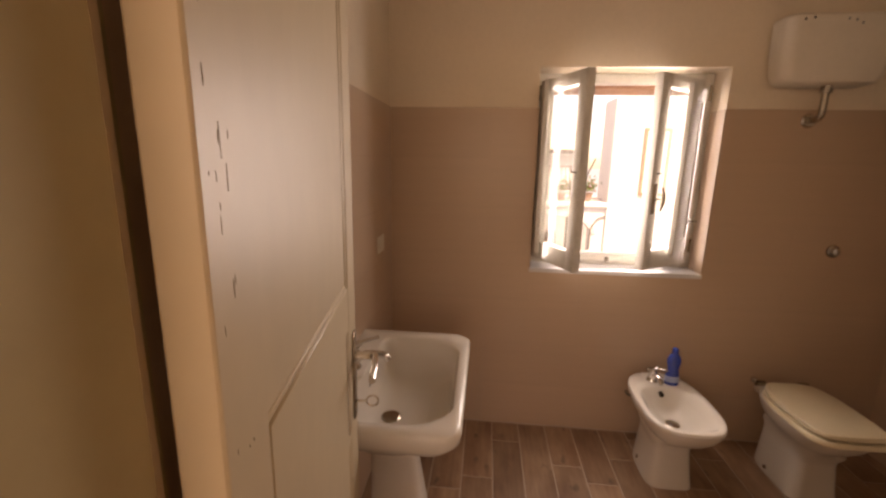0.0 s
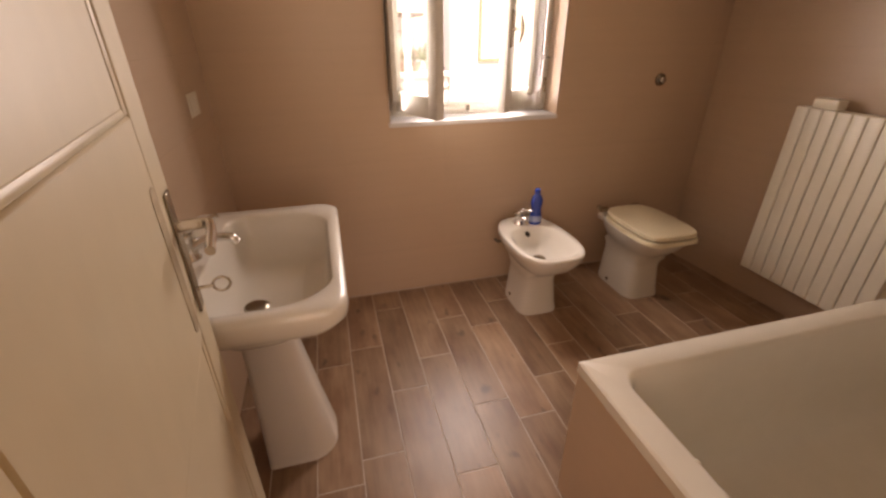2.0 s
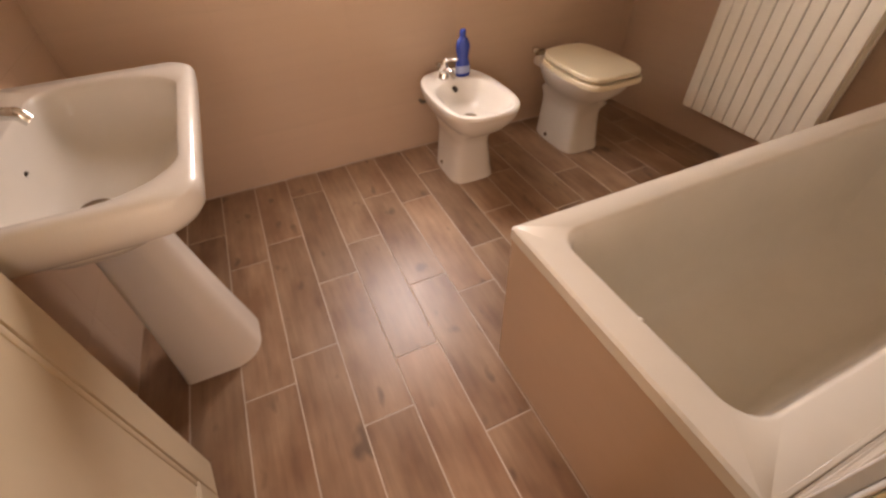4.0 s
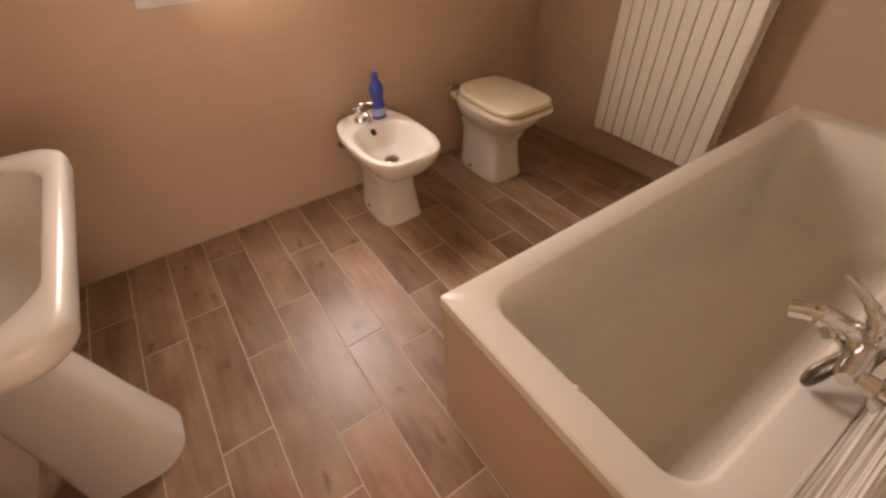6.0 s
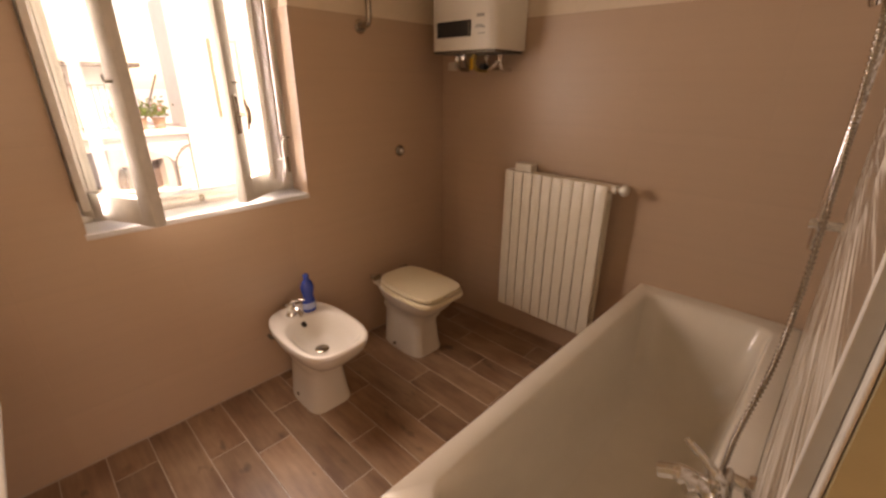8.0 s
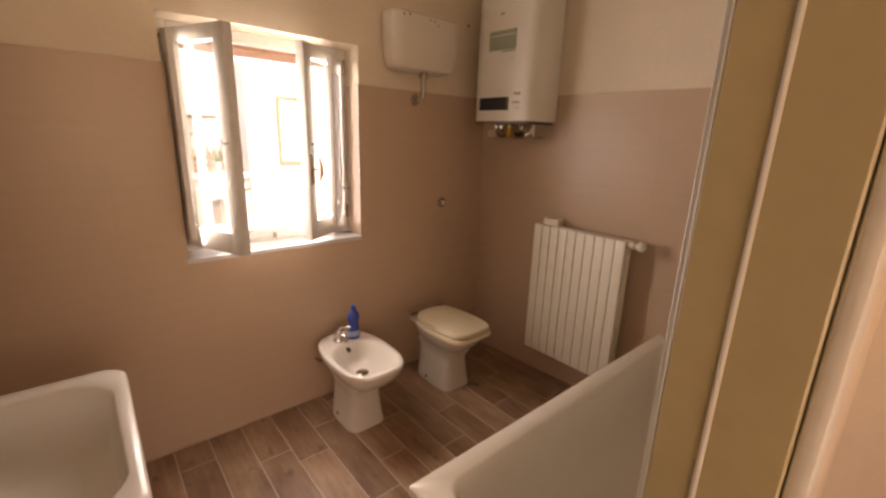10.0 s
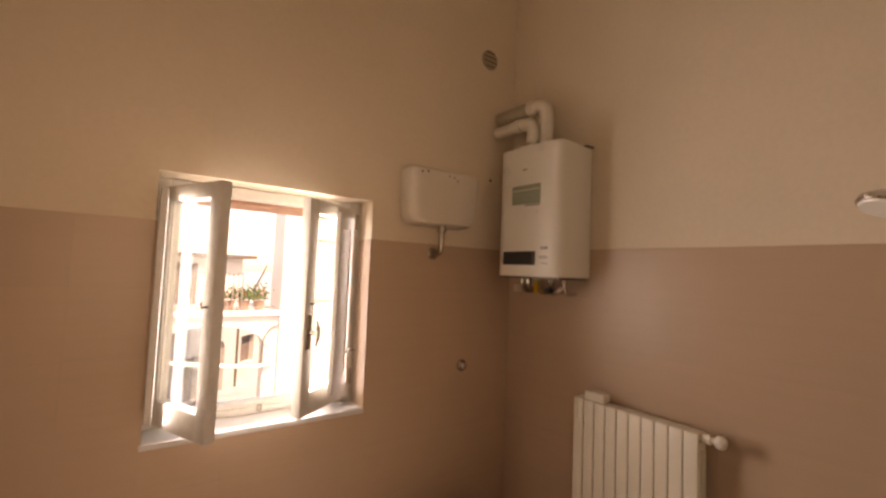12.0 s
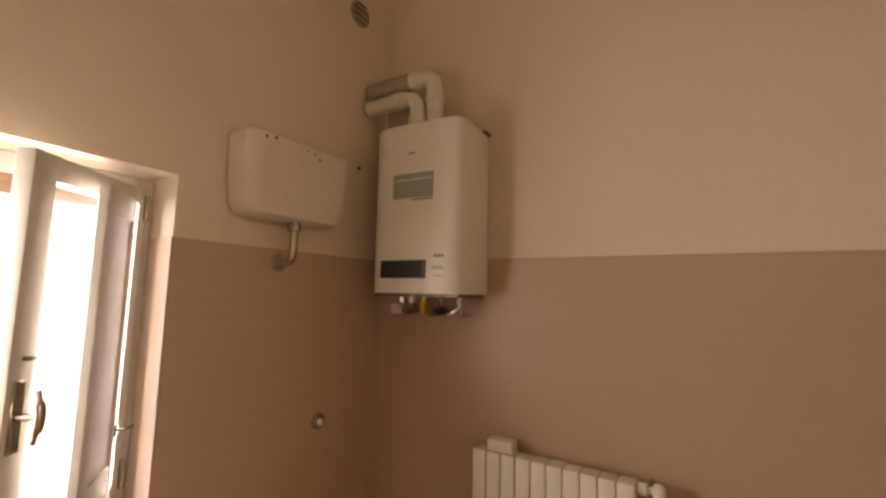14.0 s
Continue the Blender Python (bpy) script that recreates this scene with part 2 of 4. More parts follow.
def lathe(profile, x=0, y=0, n=24, bm=None):
    return loft([[(x + r * math.cos(2 * math.pi * k / n), y + r * math.sin(2 * math.pi * k / n), z) for k in range(n)] for r, z in profile], bm=bm)


def setting(name, bm, material, label=""):
    return tagged(link(name, bm, material), label, "", "", "structure")


# ---- the plan ----
XL, YF, YB, H, BAND = -0.425, 0.454, 2.397, 3.65, 1.75
RW0, RW1 = Vector((2.165, 2.397, 0)), Vector((2.283, 0.454, 0))   # right wall, back to front
RANG = math.degrees(math.atan2(RW1.x - RW0.x, RW0.y - RW1.y))     # its lean off the y axis
DX0, DX1 = -0.148, 0.51                                            # doorway
WX0, WX1, WZ0, WZ1 = 0.327, 1.21, 0.930, 1.940                    # window reveal
WOUT = 2.80                                                        # outer face of the window wall
T = 0.008                                                          # tile thickness
RM = pose(RW1.x, RW1.y, 0, 0, 0, RANG)                             # frame of the right wall: y runs to the back wall
RLEN = (RW1 - RW0).length

setting("floor", box(XL, 2.35, YF - 0.13, YB + 0.02, -0.12, -0.0012), FLOORGROUT, "wood-look stoneware plank floor with pale joints")
setting("ceiling", box(XL - 0.15, 2.5, YF - 0.13, WOUT, H, H + 0.15), PLASTER, "plain white plastered ceiling")
setting("wall_north", boxes((XL - 0.15, WX0, YB, WOUT, -0.12, H), (WX1, 2.5, YB, WOUT, -0.12, H), (WX0, WX1, YB, WOUT, -0.12, WZ0), (WX0, WX1, YB, WOUT, WZ1, H)), PLASTER, "thick white plastered window wall, beige tiles below")
setting("wall_west", box(XL - 0.15, XL, YF - 0.13, YB, -0.12, H), PLASTER, "white plastered side wall, beige tiles below")
wr = setting("wall_east", box(0, 0.15, -0.2, RLEN + 0.05, -0.12, H), PLASTER, "white plastered wall, beige tiles below")
wr.matrix_world = RM
setting("wall_south", boxes((XL, DX0 - 0.03, YF - 0.115, YF, -0.12, H), (DX1 + 0.0302, 2.5, YF - 0.115, YF, -0.12, H), (DX0 - 0.03, DX1 + 0.031, YF - 0.115, YF, 2.136, H)), PLASTER, "white plastered entrance wall with the doorway")

setting("trim", box(XL + T, 2.155, YB - T - 0.007, YB - T - 0.0005, 0.0, 0.006, 0.002, 1), FLOORGROUT, "pale sealant joint along the foot of the wall")

# corridor outside the door
setting("corridor_floor", box(-3.0, 2.4, -2.6, YF - 0.13, -0.12, -0.004), CORRFLOOR, "brown tiled corridor floor")
setting("corridor_ceiling", box(-3.15, 2.5, -2.75, YF - 0.131, H, H + 0.15), PLASTER, "white plastered corridor ceiling")
setting("corridor_wall_west", box(-3.15, -3.0, -2.6, YF - 0.13, -0.12, H), PLASTER, "white plastered corridor wall")
setting("corridor_wall_east", box(2.4, 2.55, -2.6, YF - 0.131, -0.12, H), PLASTER, "white plastered corridor wall")
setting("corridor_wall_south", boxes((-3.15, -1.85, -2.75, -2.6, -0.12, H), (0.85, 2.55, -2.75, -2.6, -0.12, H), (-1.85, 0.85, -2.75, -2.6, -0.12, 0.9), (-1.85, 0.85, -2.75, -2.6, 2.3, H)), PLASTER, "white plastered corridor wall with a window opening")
setting("corridor_wall_north", boxes((-3.0, XL - 0.15, YF - 0.25, YF - 0.131, -0.12, H), ), PLASTER, "white plastered corridor wall")

# ---- tiles of the walls ----
def tile_run(wall, m, u0, u1, z0, z1, tw, th, holes=(), shift=0.0, material=None):
    """Beige tiles on a wall: u along the wall, face towards local -y. Tiles are cut round holes."""
    cache = {}
    bed = bmesh.new()
    gap = 0.0009
    nz = int(math.ceil((z1 - z0) / th - 1e-6))
    for r in range(nz):
        b, t = z0 + r * th, min(z1, z0 + (r + 1) * th)
        k = math.floor((u0 - shift) / tw)
        while shift + k * tw < u1 - 1e-4:
            a, e = max(u0, shift + k * tw), min(u1, shift + (k + 1) * tw)
            k += 1
            pieces = [(a, e, b, t)]
            for h0, h1, g0, g1 in holes:
                nxt = []
                for p0, p1, q0, q1 in pieces:
                    if p1 <= h0 or p0 >= h1 or q1 <= g0 or q0 >= g1:
                        nxt.append((p0, p1, q0, q1))
                        continue
                    if p0 < h0:
                        nxt.append((p0, h0, q0, q1))
                    if p1 > h1:
                        nxt.append((h1, p1, q0, q1))
                    c0, c1 = max(p0, h0), min(p1, h1)
                    if q0 < g0:
                        nxt.append((c0, c1, q0, g0))
                    if q1 > g1:
                        nxt.append((c0, c1, g1, q1))
                pieces = nxt
            for p0, p1, q0, q1 in pieces:
                box(p0, p1, -T + 0.0004, 0.002, q0, q1, bm=bed)
                w, h = round(p1 - p0 - gap, 4), round(q1 - q0 - gap, 4)
                if w < 0.006 or h < 0.006:
                    continue
                if (w, h) not in cache:
                    bm = box(-w / 2, w / 2, -T, -0.001, -h / 2, h / 2)
                    top = [ed for ed in bm.edges if all(abs(v.co.y + T) < 1e-5 for v in ed.verts)]
                    bmesh.ops.bevel(bm, geom=top, offset=0.0005, segments=1, affect="EDGES")
                    me = bpy.data.meshes.new("wall_tile")
                    bmesh.ops.recalc_face_normals(bm, faces=bm.faces[:])
                    bm.to_mesh(me)
                    bm.free()
                    me.materials.append(material or TILE)
                    cache[(w, h)] = me
                ob = new("wall_tile", cache[(w, h)])
                ob.parent = wall
                ob.matrix_world = m @ pose((p0 + p1) / 2, 0, (q0 + q1) / 2)
    link("tile_bed", bed, GROUT, wall).matrix_world = m


def wall_tiles():
    D = bpy.data.objects
    bpy.context.view_layer.update()
    tw, th = 0.50, 0.25
    tile_run(D["wall_north"], pose(0, YB, 0), XL, 2.19, 0, BAND, tw, th, ((WX0, WX1, WZ0, WZ1),), 0.1)
    tile_run(D["wall_west"], pose(XL, 0, 0, 0, 0, 90), YF, YB - T, 0, BAND, tw, th, (), 0.05)
    tile_run(D["wall_east"], RM @ pose(0, 0, 0, 0, 0, -90), -RLEN + T, 0.0, 0, BAND, tw, th, (), -0.3)
    tile_run(D["wall_south"], pose(0, YF, 0, 0, 0, 180), -2.28, -DX1 - 0.031, 0, BAND, tw, th, (), -0.02, RIBGLINT)
    # window reveal, both cheeks
    tile_run(D["wall_north"], pose(WX1, 0, 0, 0, 0, -90), -2.53, -YB + T, WZ0 + 0.004, BAND, tw, th, (), -0.02)
    tile_run(D["wall_north"], pose(WX0, 0, 0, 0, 0, 90), YB - T, 2.53, WZ0 + 0.004, BAND, tw, th, (), 0.02)


def floor_planks():
    fl = bpy.data.objects["floor"]
    pw, pl, gap = 0.149, 0.585, 0.004
    ends = {-1: 1.85, 0: 1.352, 1: 1.635, 2: 1.80, 3: 1.48, 4: 1.96, 5: 1.56, 6: 1.733, 7: 1.40, 8: 1.62, 9: 1.85, 10: 1.45, 11: 1.70, 12: 1.93, 13: 1.55, 14: 1.75, -2: 1.5, -3: 1.7}
    cache = {}
    for k, e in ends.items():
        x0, x1 = max(XL, 0.021 + pw * k), min(2.30, 0.021 + pw * (k + 1))
        if x1 - x0 < 0.02:
            continue
        y = e - pl * 4
        while y < YB:
            a, b = max(y, YF - 0.1), min(y + pl, YB + 0.015)
            y += pl
            w, d = round(x1 - x0 - gap, 4), round(b - a - gap, 4)
            if d < 0.02:
                continue
            if (w, d) not in cache:
                bm = box(-w / 2, w / 2, -d / 2, d / 2, -0.008, 0)
                top = [ed for ed in bm.edges if all(abs(v.co.z) < 1e-5 for v in ed.verts)]
                bmesh.ops.bevel(bm, geom=top, offset=0.0012, segments=1, affect="EDGES")
                me = bpy.data.meshes.new("floor_plank")
                bmesh.ops.recalc_face_normals(bm, faces=bm.faces[:])
                bm.to_mesh(me)
                bm.free()
                me.materials.append(PLANK)
                cache[(w, d)] = me
            ob = new("floor_plank", cache[(w, d)])
            ob.parent = fl
            ob.location = ((x0 + x1) / 2, (a + b) / 2, 0)


# ---- bathtub ----
def bathtub():
    e = thing("bathtub", "cream-white enamelled bathtub in a tiled surround", "bathtub")
    x0, x1, y0, y1, zt = 0.617, 2.262, YF + T + 0.001, 1.095, 0.527
    rings = [rrect(x0, x1, y0, y1, (0.004,) * 4, zt - 0.035), rrect(x0, x1, y0, y1, (0.006,) * 4, zt - 0.006),
             rrect(x0 + 0.006, x1 - 0.006, y0 + 0.006, y1 - 0.006, (0.006,) * 4, zt)]
    ix0, ix1, iy0, iy1 = x0 + 0.072, x1 - 0.075, y0 + 0.075, y1 - 0.065
    for dx, z, r in ((0, zt, 0.06), (0.006, zt - 0.004, 0.062), (0.014, zt - 0.02, 0.065), (0.03, zt - 0.15, 0.08), (0.05, zt - 0.28, 0.1), (0.08, zt - 0.36, 0.11), (0.14, zt - 0.40, 0.11)):
        rings.append(rrect(ix0 + dx, ix1 - dx * 1.8, iy0 + dx * 0.8, iy1 - dx * 0.8, (r,) * 4, z))
    part("basin", loft(rings, False, True), ENAMEL, e)
    part("sealant", box(x0 + 0.002, x1 - 0.02, y0 - 0.0005, y0 + 0.009, zt - 0.012, zt + 0.0005, 0.002, 1), ENAMEL, e)
    s = box(x0 + 0.004, x0 + 0.07, y0, y1 - 0.004, 0, zt - 0.036)
    part("end_panel", s, TILE, e, "beige tiled end panel")
    part("side_panel", box(x0 + 0.071, x1, y1 - 0.07, y1 - 0.004, 0, zt - 0.036), TILE, e, "beige tiled side panel")
    # the chipped spot on the rim
    part("rim_nick", lathe([(0.0, 0.512), (0.011, 0.514), (0.010, 0.523), (0.006, 0.5268), (0.0, 0.5274)], 0.690, 0.766, 16), ENAMEL, e)
    return e


def mixer_tap(e, m, wide=0.15):
    """Wall mixer: two unions, body, spout, lever; local -y is away from the wall."""
    def put(ob):
        ob.matrix_world = m
        return ob
    part_ = lambda nm, bm, mt=CHROME: put(part(nm, bm, mt, e))
    for s in (-1, 1):
        part_("wall_union", tube([(s * wide / 2, 0, 0), (s * wide / 2, -0.012, 0), (s * wide / 2, -0.014, 0), (s * wide / 2, -0.05, 0)], [0.033, 0.028, 0.017, 0.015], 20))
    part_("body", tube([(-wide / 2 - 0.02, -0.05, 0), (-wide / 2, -0.05, 0), (-0.04, -0.052, 0), (0, -0.055, 0), (0.04, -0.052, 0), (wide / 2, -0.05, 0), (wide / 2 + 0.02, -0.05, 0)], [0.012, 0.02, 0.021, 0.029, 0.021, 0.02, 0.012], 20))
    part_("spout", tube(bend([(0, -0.06, -0.005), (0.006, -0.09, 0.016), (0.016, -0.13, 0.024), (0.024, -0.165, 0.012)]), [0.024] * 9 + [0.021] * 8 + [0.017] * 8, 16))
    part_("lever", tube(bend([(0, -0.055, 0.015), (-0.004, -0.062, 0.045), (-0.012, -0.09, 0.068), (-0.026, -0.136, 0.086)]), [0.022] * 4 + [0.02] * 4 + [0.015] * 4 + [0.011] * 4 + [0.009] * 7 + [0.006] * 2, 14))
    part_("diverter_knob", tube([(0.0, -0.075, 0.01), (0.028, -0.10, 0.012), (0.036, -0.107, 0.012)], [0.008, 0.009, 0.012], 14))


# ---- sanitary ware ----
def washbasin():
    e = thing("washbasin", "white ceramic washbasin on a tapered pedestal", "washbasin")
    x0, x1, y0, y1, zt = XL + T + 0.001, 0.034, 1.165, 1.865, 0.76
    ro = (0.008, 0.05, 0.05, 0.008)

    def bow(pts, amp, mid, half):
        """Pushes the front edge out in a shallow arc; the back stays straight against the wall."""
        return [(x + amp * max(0.0, min(1.0, (x + 0.26) / 0.22)) * (1 - ((y - mid) / half) ** 2), y, z) for x, y, z in pts]

    rings = []
    for d, z in ((0.22, 0.582), (0.15, 0.606), (0.08, 0.642), (0.03, 0.676), (0.006, 0.708), (0.0, zt - 0.020), (0.003, zt - 0.007), (0.012, zt)):
        rings.append(bow(rrect(x0, x1 - d, y0 + d * 0.9, y1 - d * 0.9, tuple(max(0.008, r + d * 0.3) for r in ro), z), 0.038, 1.515, 0.35))
    for a, d, z, r in ((0.10, 0.050, zt - 0.001, 0.105), (0.103, 0.054, zt - 0.004, 0.105), (0.106, 0.057, zt - 0.014, 0.105), (0.112, 0.064, zt - 0.06, 0.10), (0.124, 0.080, zt - 0.112, 0.10), (0.145, 0.115, zt - 0.145, 0.09), (0.18, 0.17, zt - 0.155, 0.06)):
        rings.append(bow(rrect(x0 + a, x1 - d * 1.02, y0 + d * 0.82, y1 - d * 1.25, (r * 0.6, r, r, r * 0.6), z), 0.05, 1.49, 0.30))
    part("bowl", loft(rings), CERAMIC, e)
    yc = (y0 + y1) / 2
    ped = []
    for z, w, xf in ((0.0, 0.12, -0.055), (0.02, 0.115, -0.057), (0.2, 0.09, -0.09), (0.45, 0.073, -0.132), (0.55, 0.074, -0.14), (0.598, 0.080, -0.14)):
        ped.append(rrect(-0.285, xf, yc - w, yc + w, (0.02, w * 0.75, w * 0.75, 0.02), z))
    part("pedestal", loft(ped), CERAMIC, e)
    part("drain", lathe([(0.0, zt - 0.157), (0.033, zt - 0.157), (0.036, zt - 0.152), (0.03, zt - 0.148), (0.012, zt - 0.151), (0.0, zt - 0.151)], -0.215, yc - 0.05), DULLCHROME, e)
    part("overflow_hole", tube([(-0.318, yc, 0.688), (-0.302, yc, 0.686)], 0.011, 16), DARKHOLE, e)
    # mixer tap on the deck
    tx, ty = -0.36, yc
    tap = part("tap", lathe([(0.0, zt - 0.001), (0.028, zt - 0.001), (0.028, zt + 0.004), (0.023, zt + 0.01), (0.022, zt + 0.045), (0.026, zt + 0.055), (0.022, zt + 0.075), (0.0, zt + 0.08)], tx, ty), CHROME, e, "chrome mixer tap")
    part("spout", tube(bend([(tx + 0.005, ty, zt + 0.03), (tx + 0.06, ty, zt + 0.055), (tx + 0.11, ty, zt + 0.052), (tx + 0.125, ty, zt + 0.035)]), [0.015] * 8 + [0.012] * 8 + [0.013] * 9, 14), CHROME, tap)
    part("lever", tube(bend([(tx, ty, zt + 0.075), (tx + 0.03, ty + 0.005, zt + 0.095), (tx + 0.09, ty + 0.01, zt + 0.115)]), [0.012] * 8 + [0.007] * 9, 12), CHROME, tap)
    return e


def pan_outline(cx, yb, yf, w, z, back=0.75, n=40, p=2.6):
    """Plan of a pan: rounded front at yf, narrower squared back at yb."""
    pts = []
    ym, hl = (yb + yf) / 2, (yb - yf) / 2
    for k in range(n):
        a = 2 * math.pi * k / n
        c, s = math.cos(a), math.sin(a)
        u = math.copysign(abs(c) ** (2 / p), c)
        v = math.copysign(abs(s) ** (2 / p), s)
        ww = w / 2 * (1 - (1 - back) * max(0, v) ** 1.5)
        pts.append((cx + u * ww, ym + v * hl, z))
    return pts


def foot(cx, yb, yf, zt, n=40):
    rings = []
    for z, w, f, b in ((0.0, 0.215, yf, yb), (0.012, 0.215, yf, yb), (0.05, 0.205, yf + 0.01, yb), (0.18, 0.175, yf + 0.02, yb), (zt - 0.03, 0.18, yf + 0.012, yb), (zt, 0.20, yf - 0.01, yb + 0.01)):
        rings.append(pan_outline(cx, b, f, w, z, 0.95, n, 4.5))
    return rings


def bidet():
    e = thing("bidet", "white ceramic floor bidet with a chrome tap", "bidet")
    cx, yb, yf, zt = 1.0, 2.335, 1.805, 0.40
    rings = foot(cx, 2.24, 1.965, 0.24)
    for z, d in ((0.26, 0.10), (0.29, 0.06), (0.33, 0.025), (0.365, 0.006), (0.388, 0.0), (0.397, 0.004), (0.40, 0.012)):
        rings.append(pan_outline(cx, yb - d * 0.35, yf + d * 1.1, 0.34 - 1.5 * d, z, 0.93, 40, 3.1))
    for a, d, z in ((0.135, 0.028, 0.398), (0.142, 0.034, 0.392), (0.165, 0.06, 0.36), (0.185, 0.085, 0.315), (0.22, 0.12, 0.295), (0.25, 0.15, 0.29)):
        rings.append(pan_outline(cx, yb - a, yf + d, 0.34 - 1.9 * d, z, 0.95, 40, 3.0))
    part("pan", loft(rings), CERAMIC, e)
    part("overflow_hole", tube([(cx - 0.01, yb - 0.175, 0.368), (cx - 0.01, yb - 0.155, 0.372)], 0.011, 14), DARKHOLE, e)
    part("drain", lathe([(0.0, 0.289), (0.03, 0.29), (0.033, 0.293), (0.026, 0.297), (0.0, 0.295)], cx, 2.04), DULLCHROME, e)
    part("fixing_screw", tube([(cx - 0.107, 2.13, 0.042), (cx - 0.099, 2.13, 0.042)], 0.009, 12), DULLCHROME, e)
    part("fixing_screw", tube([(cx + 0.107, 2.13, 0.042), (cx + 0.099, 2.13, 0.042)], 0.009, 12), DULLCHROME, e)
    tx, ty, z = cx - 0.03, yb - 0.085, 0.398
    tap = part("tap", lathe([(0.0, z), (0.026, z), (0.026, z + 0.005), (0.021, z + 0.012), (0.02, z + 0.04), (0.024, z + 0.05), (0.02, z + 0.066), (0.0, z + 0.07)], tx, ty), CHROME, e, "chrome mixer tap")
    part("spout", tube(bend([(tx, ty, z + 0.03), (tx + 0.01, ty - 0.05, z + 0.045), (tx + 0.015, ty - 0.085, z + 0.025)]), [0.014] * 8 + [0.011] * 9, 14), CHROME, tap)
    part("lever", tube(bend([(tx, ty, z + 0.066), (tx + 0.01, ty - 0.03, z + 0.085), (tx + 0.04, ty - 0.07, z + 0.095)]), [0.011] * 8 + [0.006] * 9, 12), CHROME, tap)
    part("side_lever", tube([(tx, ty, z + 0.05), (tx - 0.035, ty - 0.01, z + 0.07)], [0.007, 0.008], 10), CHROME, tap)
    part("supply_hose", tube(bend([(cx - 0.05, 2.28, 0.30), (cx - 0.105, 2.32, 0.27), (cx - 0.10, 2.388, 0.25)]), 0.008, 10), STEEL, e, "dark flexible hose")
    return e


def toilet():
    e = thing("toilet", "white ceramic toilet with an ivory lid, closed", "toilet")
    cx, yb, yf = 1.587, 2.29, 1.797
    rings = foot(cx + 0.035, 2.28, 1.95, 0.24)
    for z, d in ((0.27, 0.11), (0.30, 0.07), (0.34, 0.03), (0.375, 0.008), (0.392, 0.0), (0.398, 0.006)):
        rings.append(pan_outline(cx, yb - d * 0.3, yf + 0.006 + d * 1.1, 0.298 - 1.3 * d, z, 0.85, 40, 3.0))
    part("pan", loft(rings), CERAMIC, e)
    for nm, z0, z1, d in (("seat", 0.400, 0.420, 0.0), ("lid", 0.431, 0.449, 0.009)):
        part(nm, loft([pan_outline(cx, 2.222, yf - 0.012 + d, 0.316 - 2 * d, z, 0.84, 48, 4.6) for z in (z0, z0 + 0.004)] +
                      [pan_outline(cx, 2.222 - i, yf - 0.012 + d + i, 0.316 - 2 * d - 2 * i, z, 0.84, 48, 4.6) for i, z in ((0.001, z1 - 0.004), (0.004, z1), (0.05, z1 + (0.003 if nm == "lid" else 0.0)), (0.12, z1 + (0.004 if nm == "lid" else 0.0)))]), SEAT, e, "ivory plastic " + nm)
    for s in (-1, 1):
        part("hinge", tube([(cx + s * 0.10 - 0.02, 2.246, 0.425), (cx + s * 0.10 + 0.02, 2.246, 0.425)], 0.014, 14), DULLCHROME, e)
    part("hinge_bolt", lathe([(0.0, 0.43), (0.012, 0.43), (0.014, 0.45), (0.0, 0.458)], cx - 0.13, 2.25), CHROME, e)
    part("fixing_screw", tube([(cx - 0.092, 2.13, 0.042), (cx - 0.084, 2.13, 0.042)], 0.009, 12), DULLCHROME, e)
    part("flush_pipe", tube([(cx, 2.27, 0.33), (cx, YB - T, 0.33)], 0.03, 16), PLASTIC, e)
    return e


def bottle():
    e = thing("detergent_bottle", "blue plastic detergent bottle standing on the bidet", "bottle")
    x, y, z = 1.055, 2.225, 0.399
    sc = 0.72
    part("body", loft([[(x + r * math.cos(2 * math.pi * k / 24), y + r * sc * math.sin(2 * math.pi * k / 24), z + h) for k in range(24)] for r, h in ((0.022, 0), (0.032, 0.003), (0.034, 0.012), (0.033, 0.05), (0.027, 0.078), (0.0265, 0.09), (0.033, 0.118), (0.033, 0.135), (0.024, 0.158), (0.015, 0.166), (0.013, 0.172))]), BLUE, e)
    part("cap", lathe([(0.0, z + 0.170), (0.0145, z + 0.170), (0.0145, z + 0.19), (0.012, z + 0.196), (0.006, z + 0.198), (0.0, z + 0.198)], x, y, 20), BLUE, e)
    part("label", loft([[(x + r * math.cos(2 * math.pi * k / 24), y + r * sc * math.sin(2 * math.pi * k / 24), z + h) for k in range(24)] for r, h in ((0.0346, 0.018), (0.0336, 0.05))], False, False), LABELBLUE, e)
    return e


